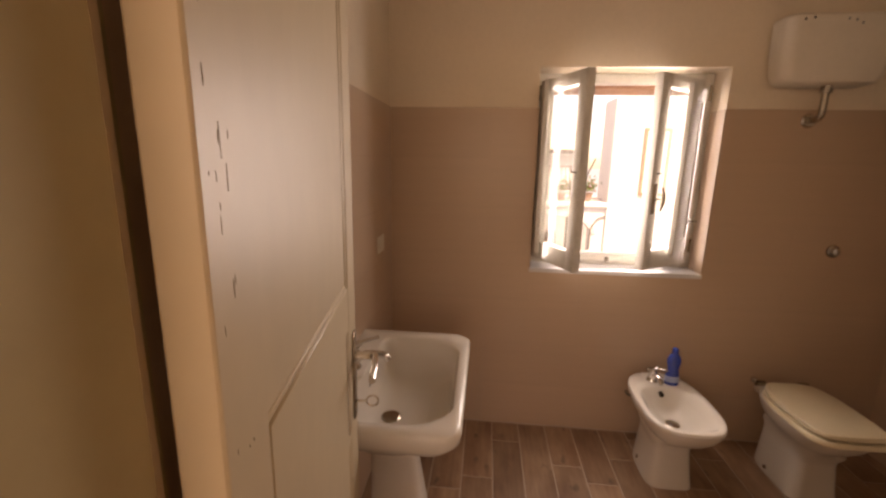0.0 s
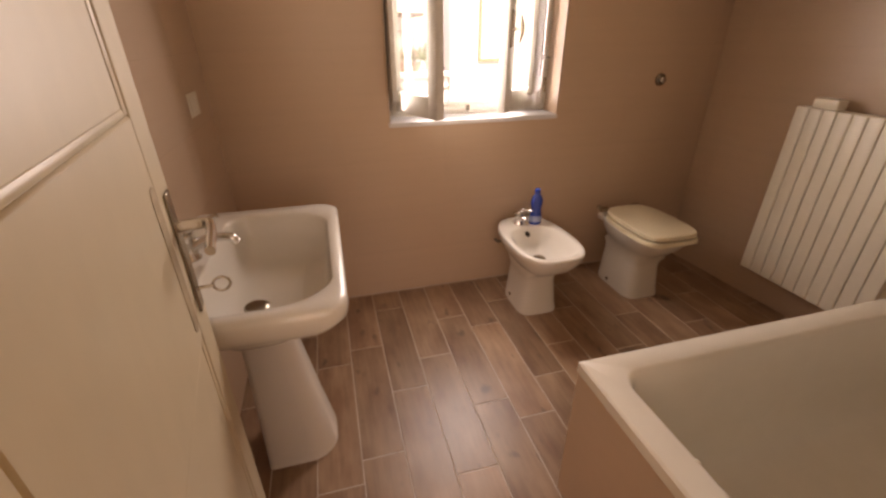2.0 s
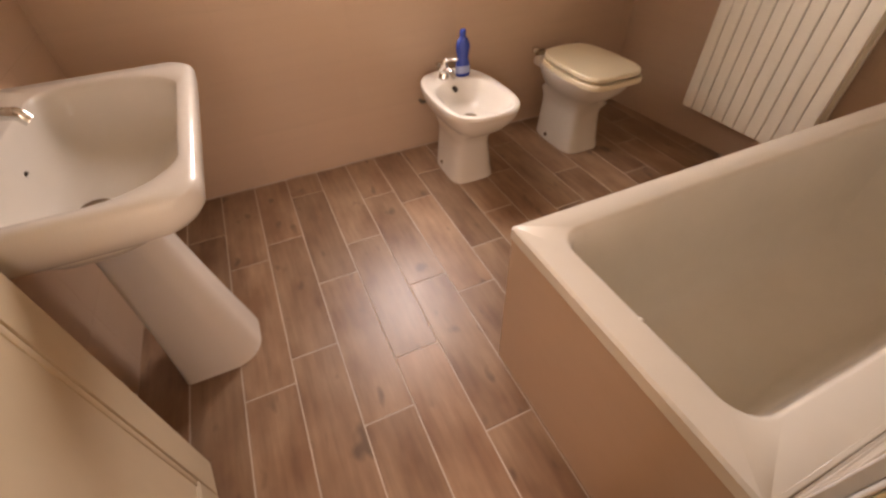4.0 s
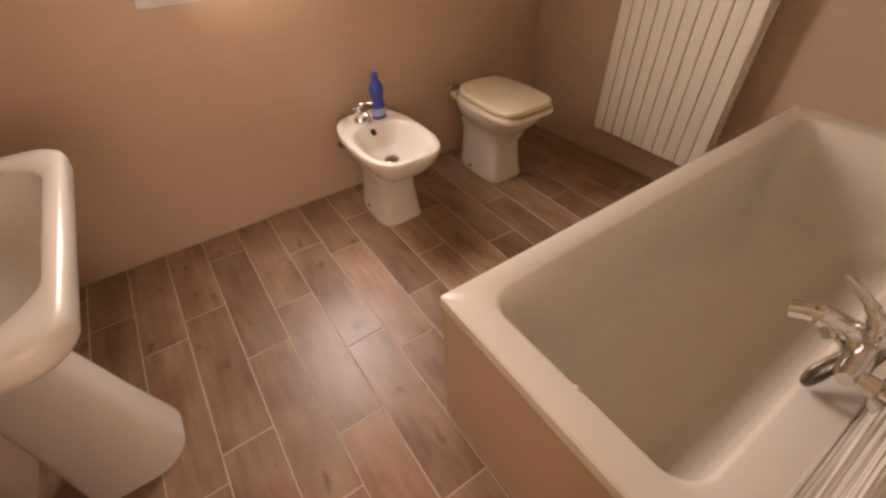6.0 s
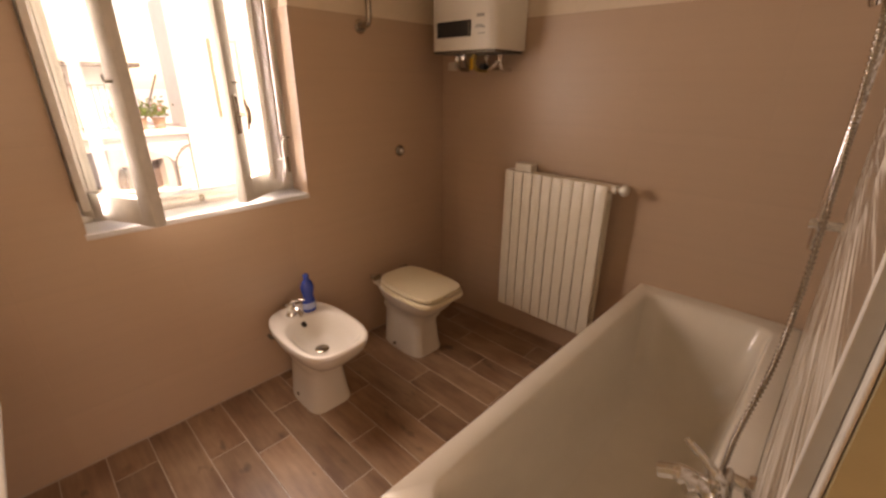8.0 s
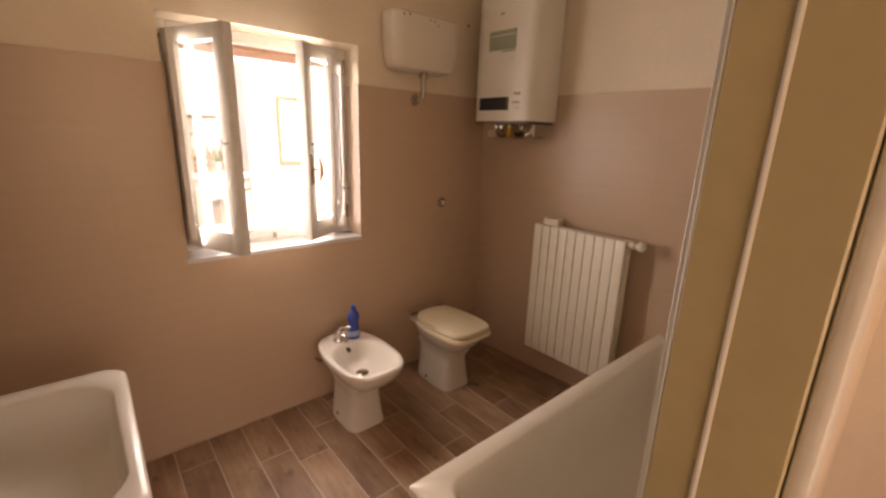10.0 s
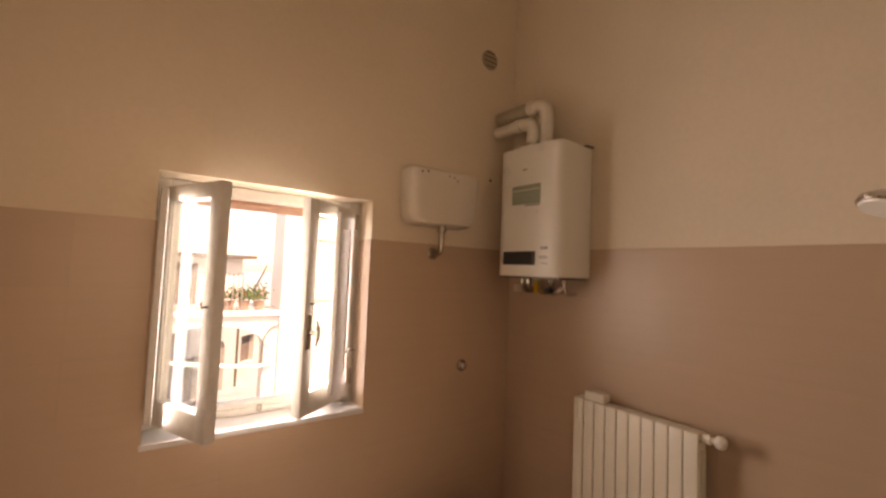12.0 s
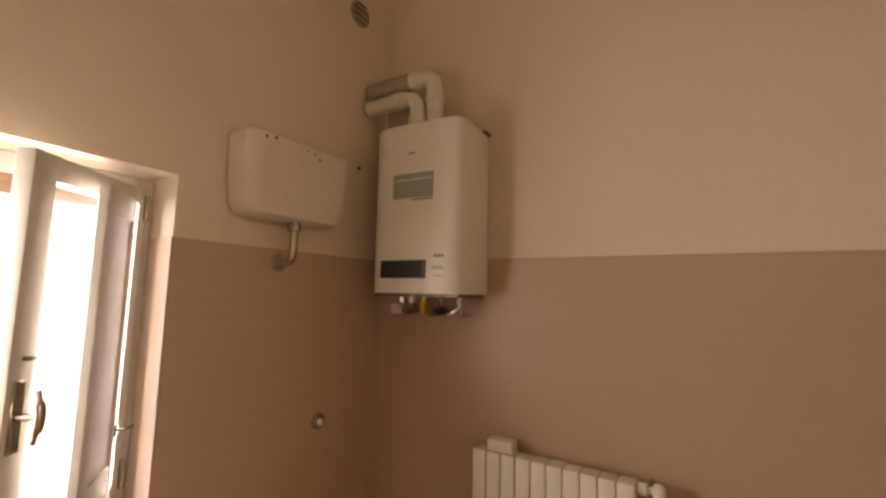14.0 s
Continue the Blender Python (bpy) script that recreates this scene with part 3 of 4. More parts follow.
# ---- high cistern, flush pipe, flush button ----
def cistern():
    e = thing("high_cistern", "grey-white plastic high-level toilet cistern on the wall", "cistern")
    x0, x1, yw = 1.345, 1.80, YB - T - 0.001
    zb, zt = 1.842, 2.128
    rings = []
    for z, d, dep in ((zb, 0.07, 0.09), (zb + 0.012, 0.035, 0.112), (zb + 0.04, 0.018, 0.12), (zb + 0.12, 0.008, 0.128), (zt - 0.012, 0.004, 0.134), (zt, 0.014, 0.122)):
        rings.append(rrect(x0 + d, x1 - d, yw - dep, yw, (0.045, 0.045, 0.004, 0.004), z))
    part("tank", loft(rings), PLASTIC, e)
    for xx, zz, mt in ((1.40, zt - 0.028, DARKHOLE), (1.435, zt - 0.022, DARKHOLE), (1.57, zt - 0.028, GREYPRINT), (1.60, zt - 0.032, GREYPRINT), (1.625, zt - 0.045, GREYPRINT)):
        part("screw_hole", box(xx - 0.004, xx + 0.004, yw - 0.1355, yw - 0.126, zz - 0.005, zz + 0.005), mt, e)
    fp = part("flush_pipe", tube(bend([(1.575, 2.315, zb + 0.004), (1.575, 2.315, 1.80), (1.575, 2.315, 1.738), (1.575, 2.323, 1.712), (1.575, 2.345, 1.702), (1.575, YB - T, 1.700)], 6), 0.0145, 16), DULLCHROME, e, "chrome flush pipe")
    part("nut", tube([(1.575, 2.315, zb + 0.002), (1.575, 2.315, zb - 0.03)], 0.022, 8), DULLCHROME, fp)
    part("rosette", tube([(1.575, YB - T - 0.001, 1.700), (1.575, YB - T - 0.012, 1.700)], [0.033, 0.026], 20), DULLCHROME, fp)
    return e


def flush_button():
    e = thing("flush_button", "round chrome push button on the tiled wall", "button")
    y = YB - T - 0.0005
    part("rosette", tube([(1.80, y, 1.083), (1.80, y - 0.008, 1.083), (1.80, y - 0.012, 1.083)], [0.032, 0.030, 0.024], 24), DULLCHROME, e)
    part("button", tube([(1.80, y - 0.012, 1.083), (1.80, y - 0.026, 1.083), (1.80, y - 0.03, 1.083)], [0.018, 0.018, 0.013], 20), CHROME, e)


def wall_hole():
    e = thing("wall_plug", "small dark screw plug in the white wall", "plug")
    part("plug", tube([(1.98, YB - 0.0005, 2.167), (1.98, YB - 0.006, 2.167)], [0.008, 0.005], 12), DARKHOLE, e)


WALL_MARKS = ((1.577, 1.700, 0.006, 0.011), (1.604, 1.667, 0.012, 0.007), (1.626, 1.660, 0.006, 0.006))


def wall_marks():
    for y, z, a, b in WALL_MARKS:
        e = thing("wall_chip", "small dark chip in the tiled wall", "chip", None, "chips by the door")
        part("chip", lathe([(0.0, 0.0), (1.0, 0.0), (0.6, 0.12), (0.0, 0.13)], 0, 0, 9), DARKHOLE, e).matrix_world = Matrix.Translation((XL + T - 0.0005, y, z)) @ Matrix(((0, 0, 0.008, 0), (a, 0, 0, 0), (0, b, 0, 0), (0, 0, 0, 1)))


def wall_vent():
    e = thing("wall_vent", "small round louvred vent cover high on the wall", "vent")
    cx, cz, y = 1.94, 2.905, YB - 0.0005
    part("cover", tube([(cx, y, cz), (cx, y - 0.006, cz), (cx, y - 0.01, cz)], [0.06, 0.06, 0.055], 28), VENTM, e)
    for k in range(-3, 4):
        z = cz + k * 0.014
        w = math.sqrt(0.052 ** 2 - (k * 0.014) ** 2)
        part("slat", box(cx - w, cx + w, y - 0.0145, y - 0.0095, z - 0.003, z + 0.003), BARE if k % 2 else VENTM, e)


# ---- boiler ----
def boiler():
    m = RM @ pose(-0.012, 1.385, 1.598)
    e = thing("gas_boiler", "white wall-hung gas boiler with rounded front edges", "boiler", m)
    w, d, h = 0.408, 0.272, 0.682
    # local: x from -d (front) to 0 (wall), y along the wall, z up
    prof = [(0, 0), (0, w), (-d + 0.05, w), (-d + 0.022, w - 0.008), (-d + 0.006, w - 0.03), (-d, w - 0.06), (-d - 0.006, w / 2), (-d, 0.06), (-d + 0.006, 0.03), (-d + 0.022, 0.008), (-d + 0.05, 0)]
    rings = [[(x, y, 0.0) for x, y in prof], [(x, y, h) for x, y in prof]]
    body = part("casing", loft(rings), BOILERWHITE, e)
    part("bottom_plate", box(-d + 0.02, -0.01, 0.012, w - 0.012, -0.012, -0.001), STEEL, e)
    part("top_bracket", box(-0.06, -0.002, -0.012, w + 0.012, h + 0.001, h + 0.010), STEEL, e)
    fx = -d - 0.003
    def plate(nm, y0, y1, z0, z1, mt, th=0.004, parent=None, lab=""):
        return part(nm, box(fx - th, fx + 0.006, y0, y1, z0, z1, 0.001, 1), mt, parent or e, lab)
    lab = plate("sticker", 0.115, 0.30, 0.375, 0.475, GREENLABEL, 0.003, None, "grey-green information sticker")
    part("sticker_line", box(fx - 0.0045, fx - 0.002, 0.12, 0.29, 0.446, 0.452), PLASTIC, lab)
    part("sticker_line", box(fx - 0.0045, fx - 0.002, 0.115, 0.21, 0.364, 0.371), GREYPRINT, lab)
    plate("badge", 0.20, 0.232, 0.553, 0.563, GREYPRINT, 0.003, None, "small grey maker's badge")
    disp = plate("display", 0.14, 0.35, 0.058, 0.128, BLACK, 0.005, None, "dark display window")
    part("display_bezel", box(fx - 0.0065, fx - 0.004, 0.145, 0.152, 0.062, 0.124), STEEL, disp)
    for y0, y1, z0, z1 in ((0.095, 0.105, 0.137, 0.150), (0.08, 0.09, 0.137, 0.150), (0.066, 0.074, 0.137, 0.150), (0.06, 0.115, 0.092, 0.096), (0.07, 0.112, 0.100, 0.104), (0.06, 0.10, 0.066, 0.069)):
        plate("print_mark", y0, y1, z0, z1, GREYPRINT, 0.0025)
    # pipes below
    for y, x, ln, mt in ((0.355, -0.10, 0.07, DULLCHROME), (0.30, -0.12, 0.06, DULLCHROME), (0.225, -0.13, 0.075, BRASS), (0.15, -0.12, 0.065, DULLCHROME), (0.075, -0.11, 0.075, CHROME)):
        p = part("pipe", tube(bend([(x, y, -0.012), (x, y, -ln + 0.02), (x + 0.03, y, -ln - 0.01), (-0.01, y, -ln - 0.012)], 5), 0.011, 12), mt, e)
        part("nut", tube([(x, y, -0.016), (x, y, -0.038)], 0.017, 6), mt, p)
    part("gas_tap_lever", box(-0.158, -0.147, 0.213, 0.236, -0.088, -0.03, 0.003, 1), YELLOW, e, "yellow gas tap lever")
    part("pressure_gauge", box(-0.15, -0.12, 0.345, 0.385, -0.088, -0.048, 0.004, 2), PLASTIC, e)
    part("black_knob", tube([(-0.13, 0.15, -0.072), (-0.165, 0.15, -0.072)], 0.015, 14), BLACK, e)
    part("filling_tap", tube(bend([(-0.11, 0.14, -0.075), (-0.15, 0.11, -0.085), (-0.16, 0.075, -0.07), (-0.15, 0.06, -0.05)], 5), 0.012, 12), CHROME, e)
    # twin flue: two elbows into the window wall
    yw = RLEN - 1.385 - 0.004
    for nm, y, x, zt in (("air_pipe", 0.285, -0.13, 0.868), ("exhaust_pipe", 0.205, -0.12, 0.955)):
        p = part(nm, tube(bend([(x, y, h), (x, y, zt - 0.07), (x - 0.003, y + 0.018, zt - 0.018), (x - 0.004, y + 0.07, zt), (x - 0.004, y + 0.14, zt), (x - 0.004, yw, zt - 0.005)], 7), 0.036, 20), PIPEWHITE, e, "white flue pipe")
        part("collar", tube([(x, y, h + 0.001), (x, y, h + 0.03)], 0.043, 20), PIPEWHITE, p)
        part("collar", tube([(x, y, zt - 0.125), (x, y, zt - 0.085)], 0.041, 20), PIPEWHITE, p)
        if nm == "exhaust_pipe":
            part("sleeve", tube([(x - 0.004, y + 0.122, zt), (x - 0.004, yw - 0.002, zt - 0.004)], 0.0395, 20), VENTM, p, "tan insulating sleeve")
        part("collar", tube([(x - 0.004, y + 0.08, zt), (x - 0.004, y + 0.12, zt)], 0.041, 20), PIPEWHITE, p)
    return e


# ---- radiator ----
def radiator():
    m = pose(2.175, 1.268, 0.195)
    e = thing("radiator", "white aluminium column radiator on the tiled wall", "radiator", m)
    n, pw, h, d = 10, 0.0578, 0.815, 0.085
    for k in range(n):
        y = k * pw
        bm = box(-d, -d + 0.012, y + 0.0016, y + pw - 0.0016, 0.0, h, 0.005, 2)
        box(-d + 0.012, -0.004, y + pw / 2 - 0.005, y + pw / 2 + 0.005, 0.02, h - 0.02, bm=bm)
        box(-0.012, 0.0, y + 0.006, y + pw - 0.006, 0.03, h - 0.03, 0.002, 1, bm)
        box(-d + 0.010, -0.02, y + 0.001, y + pw - 0.001, h - 0.075, h - 0.035, 0.004, 1, bm)
        box(-d + 0.010, -0.02, y + 0.001, y + pw - 0.001, 0.035, 0.075, 0.004, 1, bm)
        box(-d + 0.004, -0.01, y + 0.004, y + pw - 0.004, h - 0.012, h - 0.003, 0.002, 1, bm)
        box(-d + 0.003, -0.008, y + 0.0002, y + pw - 0.0002, h - 0.03, h - 0.001, 0.009, 2, bm)
        part("section", bm, RADWHITE, e)
    zc = h - 0.018
    v = part("valve", tube([(-0.045, -0.002, zc), (-0.045, -0.03, zc), (-0.045, -0.031, zc), (-0.045, -0.045, zc)], [0.017, 0.02, 0.011, 0.011], 16), RADWHITE, e)
    part("valve_knob", tube([(-0.045, -0.045, zc), (-0.045, -0.047, zc), (-0.045, -0.054, zc), (-0.045, -0.066, zc), (-0.045, -0.078, zc), (-0.045, -0.084, zc)], [0.012, 0.019, 0.025, 0.0265, 0.022, 0.012], 20), SWITCHW, v)
    part("supply_elbow", tube(bend([(-0.045, -0.035, zc), (-0.025, -0.037, zc), (0.03, -0.037, zc)], 4), 0.009, 12), DULLCHROME, v)
    for y in (0.10, n * pw - 0.10):
        part("bracket", box(-0.02, 0.03, y - 0.01, y + 0.01, h - 0.10, h - 0.085), STEEL, e)
        part("bracket", box(-0.02, 0.03, y - 0.01, y + 0.01, 0.085, 0.10), STEEL, e)
    # air-humidifier / holder that hangs over the top
    e2 = thing("radiator_hook", "white plastic box hooked over the top of the radiator", "holder", m)
    y0 = 0.42
    bm = box(-0.075, -0.015, y0, y0 + 0.10, h + 0.001, h + 0.042, 0.004, 2)
    part("box", bm, RADWHITE, e2)
    part("opening", box(-0.068, -0.022, y0 - 0.0015, y0 + 0.002, h + 0.006, h + 0.036), PLASTIC, e2)
    return e


# ---- shower: rail, hose, hand shower, tub mixer ----
def shower():
    yw = YF + T
    e = thing("tub_mixer", "chrome wall mixer tap above the bathtub rim", "tap")
    mixer_tap(e, pose(1.075, yw + 0.0005, 0.622, 0, 0, 180))
    e = thing("shower_rail", "chrome shower rail with hand shower on the tiled wall", "shower")
    x, yr = 1.56, yw + 0.05
    part("rail", tube([(x, yr, 1.06), (x, yr, 1.70)], 0.0095, 14), CHROME, e)
    for z in (1.125, 1.66):
        part("bracket", tube([(x, yw + 0.0005, z), (x, yw + 0.006, z), (x, yw + 0.008, z), (x, yr + 0.018, z)], [0.02, 0.02, 0.012, 0.014], 14), CHROME, e)
    hx, hy, hz = 1.45, 0.662, 1.762
    part("slider", tube([(x, yr, 1.62), (x, yr, 1.67)], 0.019, 14), CHROME, e)
    part("holder", tube([(x, yr, 1.645), (x - 0.03, yr + 0.045, 1.65)], [0.015, 0.017], 14), CHROME, e)
    part("handle", tube(bend([(x - 0.02, yr + 0.03, 1.60), (x - 0.045, yr + 0.05, 1.655), (x - 0.11, yr + 0.10, 1.71), (hx + 0.02, hy - 0.03, hz + 0.005)], 6), [0.011] * 6 + [0.013] * 6 + [0.014] * 7, 14), CHROME, e, "chrome hand shower handle")
    head = part("shower_head", lathe([(0.0, 0.02), (0.03, 0.018), (0.045, 0.006), (0.046, -0.004), (0.042, -0.008)], 0, 0, 28), CHROME, e)
    head.matrix_world = look((hx, hy, hz), (hx - 0.35, hy + 0.25, hz - 1.0))
    fc = part("spray_face", lathe([(0.0, -0.007), (0.041, -0.0075), (0.038, -0.012), (0.0, -0.013)], 0, 0, 28), SWITCHW, head, "pale spray face")
    fc.matrix_world = head.matrix_world
    # corrugated hose, hanging from the handle to the mixer
    pts = bend([(x - 0.02, 0.53, 1.64), (1.5, 0.521, 1.572), (1.45, 0.510, 1.369), (1.42, 0.503, 1.207), (1.38, 0.498, 1.005), (1.30, 0.501, 0.846), (1.20, 0.520, 0.70), (1.12, 0.522, 0.60), (1.058, 0.526, 0.556), (1.014, 0.540, 0.542), (1.010, 0.545, 0.580), (1.040, 0.532, 0.618)], 66)
    rs = [(0.0076, 0.0074, 0.0048, 0.0048)[i % 4] for i in range(len(pts))]
    part("hose", tube(pts, rs, 10), DULLCHROME, e, "chrome corrugated shower hose")
    return e


# ---- door and its frame ----
def doorway():
    fr = thing("door_frame_1", "yellowed cream-painted wooden door frame", "door frame", None, "", "structure")
    a, b = YF - 0.125, YF - 0.002
    part("jamb", box(DX1 - 0.004, DX1 + 0.03, a, b - 0.0535, 0, 2.1, 0.002, 1), JAMBPAINT, fr)
    part("jamb", box(DX1 - 0.002, DX1 + 0.03, b - 0.053, b - 0.004, 0, 2.1, 0.001, 1), JAMBPAINT, fr)
    part("inner_casing", box(DX1 - 0.001, DX1 + 0.03, b - 0.0035, b - 0.0005, 0, 2.1, 0.001, 1), WHITEWOOD, fr, "white inner casing")
    part("edge_strip", box(DX1 + 0.018, DX1 + 0.0312, b - 0.0003, YF + T + 0.001, 0, 2.1, 0.001, 1), WHITEWOOD, fr, "white strip along the tile edge")
    part("bead", tube([(DX1 - 0.003, b - 0.054, 0), (DX1 - 0.003, b - 0.054, 2.1)], 0.0032, 8), WHITEWOOD, fr)
    part("jamb", box(DX0 - 0.03, DX0 - 0.010, a, b - 0.022, 0, 2.1, 0.004, 1), JAMBPAINT, fr)
    part("rebate", box(DX0 - 0.06, DX0 - 0.034, b - 0.021, b + 0.012, 0, 2.1, 0.002, 1), JAMBPAINT, fr)
    part("head", box(DX0 - 0.03, DX1 + 0.03, a, b, 2.1, 2.135, 0.004, 1), JAMBPAINT, fr)
    part("casing", box(DX1 + 0.004, DX1 + 0.085, a - 0.02, a - 0.001, 0, 2.17, 0.006, 2), WHITEWOOD, fr, "white outer casing")
    part("casing", box(DX0 - 0.09, DX0 - 0.012, a - 0.02, a - 0.001, 0, 2.17, 0.006, 2), JAMBPAINT, fr)
    hinge = Vector((-0.117, 0.452, 0))
    ang = math.degrees(math.atan2(0.108, 0.68))
    m = pose(hinge.x, hinge.y, 0, 0, 0, ang)
    d = thing("door_1", "cream-painted wooden panel door, worn, standing open", "door", m, "", "structure")
    W, Ht, th = 0.68, 2.07, 0.04
    # local: y along the leaf from the hinge, x=0 the room-side face, leaf to -x
    st, zs = 0.095, (0.012, 0.13, 0.74, 1.13, 1.98, Ht)
    def rail(nm, y0, y1, z0, z1):
        return part(nm, box(-th, 0, y0, y1, z0, z1, 0.003, 1), PAINT, d)
    rail("stile", 0, st, zs[0], zs[5])
    rail("stile", W - st, W, zs[0], zs[5])
    for z0, z1 in ((zs[0], zs[1]), (zs[2] + 0.1, zs[3] + 0.08), (zs[4], zs[5])):
        rail("rail", st + 0.0005, W - st - 0.0005, z0, z1)
    for z0, z1 in ((zs[1], zs[2] + 0.1), (zs[3] + 0.08, zs[4])):
        part("panel", box(-th + 0.012, -0.004, st - 0.005, W - st + 0.005, z0 - 0.005, z1 + 0.005), PAINT, d)
        for y0, y1, q0, q1 in ((W - st - 0.017, W - st, z0, z1), (st + 0.0005, W - st - 0.0175, z0, z0 + 0.012), (st + 0.0005, W - st - 0.0175, z1 - 0.012, z1)):
            part("moulding", box(-0.014, -0.0015, y0, y1, q0, q1, 0.004, 2), PAINT, d)
    # chipped paint on the hinge stile: long splinters that taper at both ends
    rnd = random.Random(11)
    for k in range(20):
        z = 1.47 + rnd.gauss(0, 0.075) if k < 15 else rnd.uniform(1.1, 1.34)
        y = min(0.085, 0.012 + abs(rnd.gauss(0.022, 0.016)))
        ln = rnd.choice((0.005, 0.008, 0.012, 0.018, 0.028)) * rnd.uniform(0.7, 1.2)
        w, sl = rnd.uniform(0.0004, 0.0009), rnd.uniform(-0.06, 0.03)
        ring = [(y, z - ln / 2), (y + w * 0.8 + sl * ln * 0.3, z - ln * 0.2), (y + w * rnd.uniform(0.5, 1.2) + sl * ln * 0.6, z + ln * 0.15), (y + sl * ln, z + ln / 2), (y - w * 0.6 + sl * ln * 0.6, z + ln * 0.1), (y - w * rnd.uniform(0.2, 0.8), z - ln * 0.25)]
        part("paint_chip", loft([[(x, p, q) for p, q in ring] for x in (-0.0008, 0.0004)]), CHIPPED, d)
    # long escutcheon with lever, on both faces
    zc, yc = 0.965, W - 0.045
    bp = part("handle_plate", box(0.0, 0.005, yc - 0.018, yc + 0.018, zc - 0.10, zc + 0.12, 0.002, 1), DULLCHROME, d, "worn chrome handle plate")
    part("lever", tube(bend([(0.004, yc, zc + 0.06), (0.04, yc, zc + 0.06), (0.052, yc - 0.012, zc + 0.06), (0.056, yc - 0.05, zc + 0.058), (0.056, yc - 0.11, zc + 0.055)], 6), [0.01] * 12 + [0.008] * 13, 12), CHROME, bp)
    part("key", tube([(0.004, yc, zc - 0.06), (0.030, yc, zc - 0.06)], 0.0035, 10), CHROME, bp, "steel key in the lock")
    ringp = [(0.044 + 0.014 * math.cos(a), yc, zc - 0.06 + 0.014 * math.sin(a)) for a in [2 * math.pi * k / 24 for k in range(25)]]
    part("key_bow", tube(ringp, 0.0025, 8), CHROME, bp)
    part("worn_patch", loft([rrect(W - 0.135, W - 0.10, 0, 0.25, (0.016,) * 4, x) for x in (0.0002, 0.0012)]), WORN, d, "bare strip where an older plate sat").matrix_local = Matrix(((0, 0, 1, 0), (1, 0, 0, 0), (0, 1, 0, 0.865), (0, 0, 0, 1)))
    part("lock_plate", box(-0.032, -0.01, W - 0.001, W + 0.0015, zc - 0.14, zc + 0.16), DULLCHROME, d)
    for z in (0.3, 1.75):
        part("hinge", tube([(-th - 0.004, 0.0, z), (-th - 0.004, 0.0, z + 0.10)], 0.008, 12), STEEL, d)


# ---- switch ----
def switch():
    e = thing("light_switch", "white rectangular light switch on beige tiles", "switch")
    x, y, z = XL + T + 0.0005, 2.13, 1.085
    part("plate", box(x, x + 0.007, y - 0.059, y + 0.059, z - 0.04, z + 0.04, 0.003, 2), SWITCHW, e)
    for k in (-1, 0, 1):
        part("rocker", box(x + 0.0065, x + 0.011, y + k * 0.024 - 0.0108, y + k * 0.024 + 0.0108, z - 0.022, z + 0.022, 0.0015, 1), SWITCHW, e)


# ---- window ----
def leaf_window(nm, hinge, ang, flip, W):
    """A casement leaf that opens inwards: local x runs from the hinge to the free edge, local -y to the room when shut."""
    e = thing(nm, "white-painted wooden casement leaf, half open, with one pane", "window", pose(hinge[0], hinge[1], 0, 0, 0, ang), "window leaves", "structure")
    s = -1 if flip else 1
    z0, z1, t, st = 0.972, 1.895, 0.042, 0.062
    def bx(n2, x0, x1, y0, y1, a, b, mt=WHITEWOOD, bev=0.004, parent=None):
        return part(n2, box(min(s * x0, s * x1), max(s * x0, s * x1), y0, y1, a, b, bev, 2), mt, parent or e)
    bx("stile", 0, st, -t, 0, z0, z1)
    bx("stile", W - st, W, -t, 0, z0, z1)
    bx("bottom_rail", st - 0.001, W - st + 0.001, -t + 0.001, -0.001, z0, z0 + 0.095)
    bx("top_rail", st - 0.001, W - st + 0.001, -t + 0.001, -0.001, z1 - 0.06, z1)
    g = part("pane", box(min(s * st, s * (W - st)), max(s * st, s * (W - st)), -0.024, -0.020, z0 + 0.09, z1 - 0.055), GLASS, e)
    g.visible_shadow = False
    for z in (1.03, 1.80):
        part("barrel_hinge", tube([(0, -t - 0.004, z), (0, -t - 0.004, z + 0.075)], 0.0075, 12), DULLCHROME, e)
    bx("glazing_bead", st, st + 0.008, -t + 0.006, -0.026, z0 + 0.095, z1 - 0.06, bev=0.002)
    bx("glazing_bead", W - st - 0.008, W - st, -t + 0.006, -0.026, z0 + 0.095, z1 - 0.06, bev=0.002)
    return e


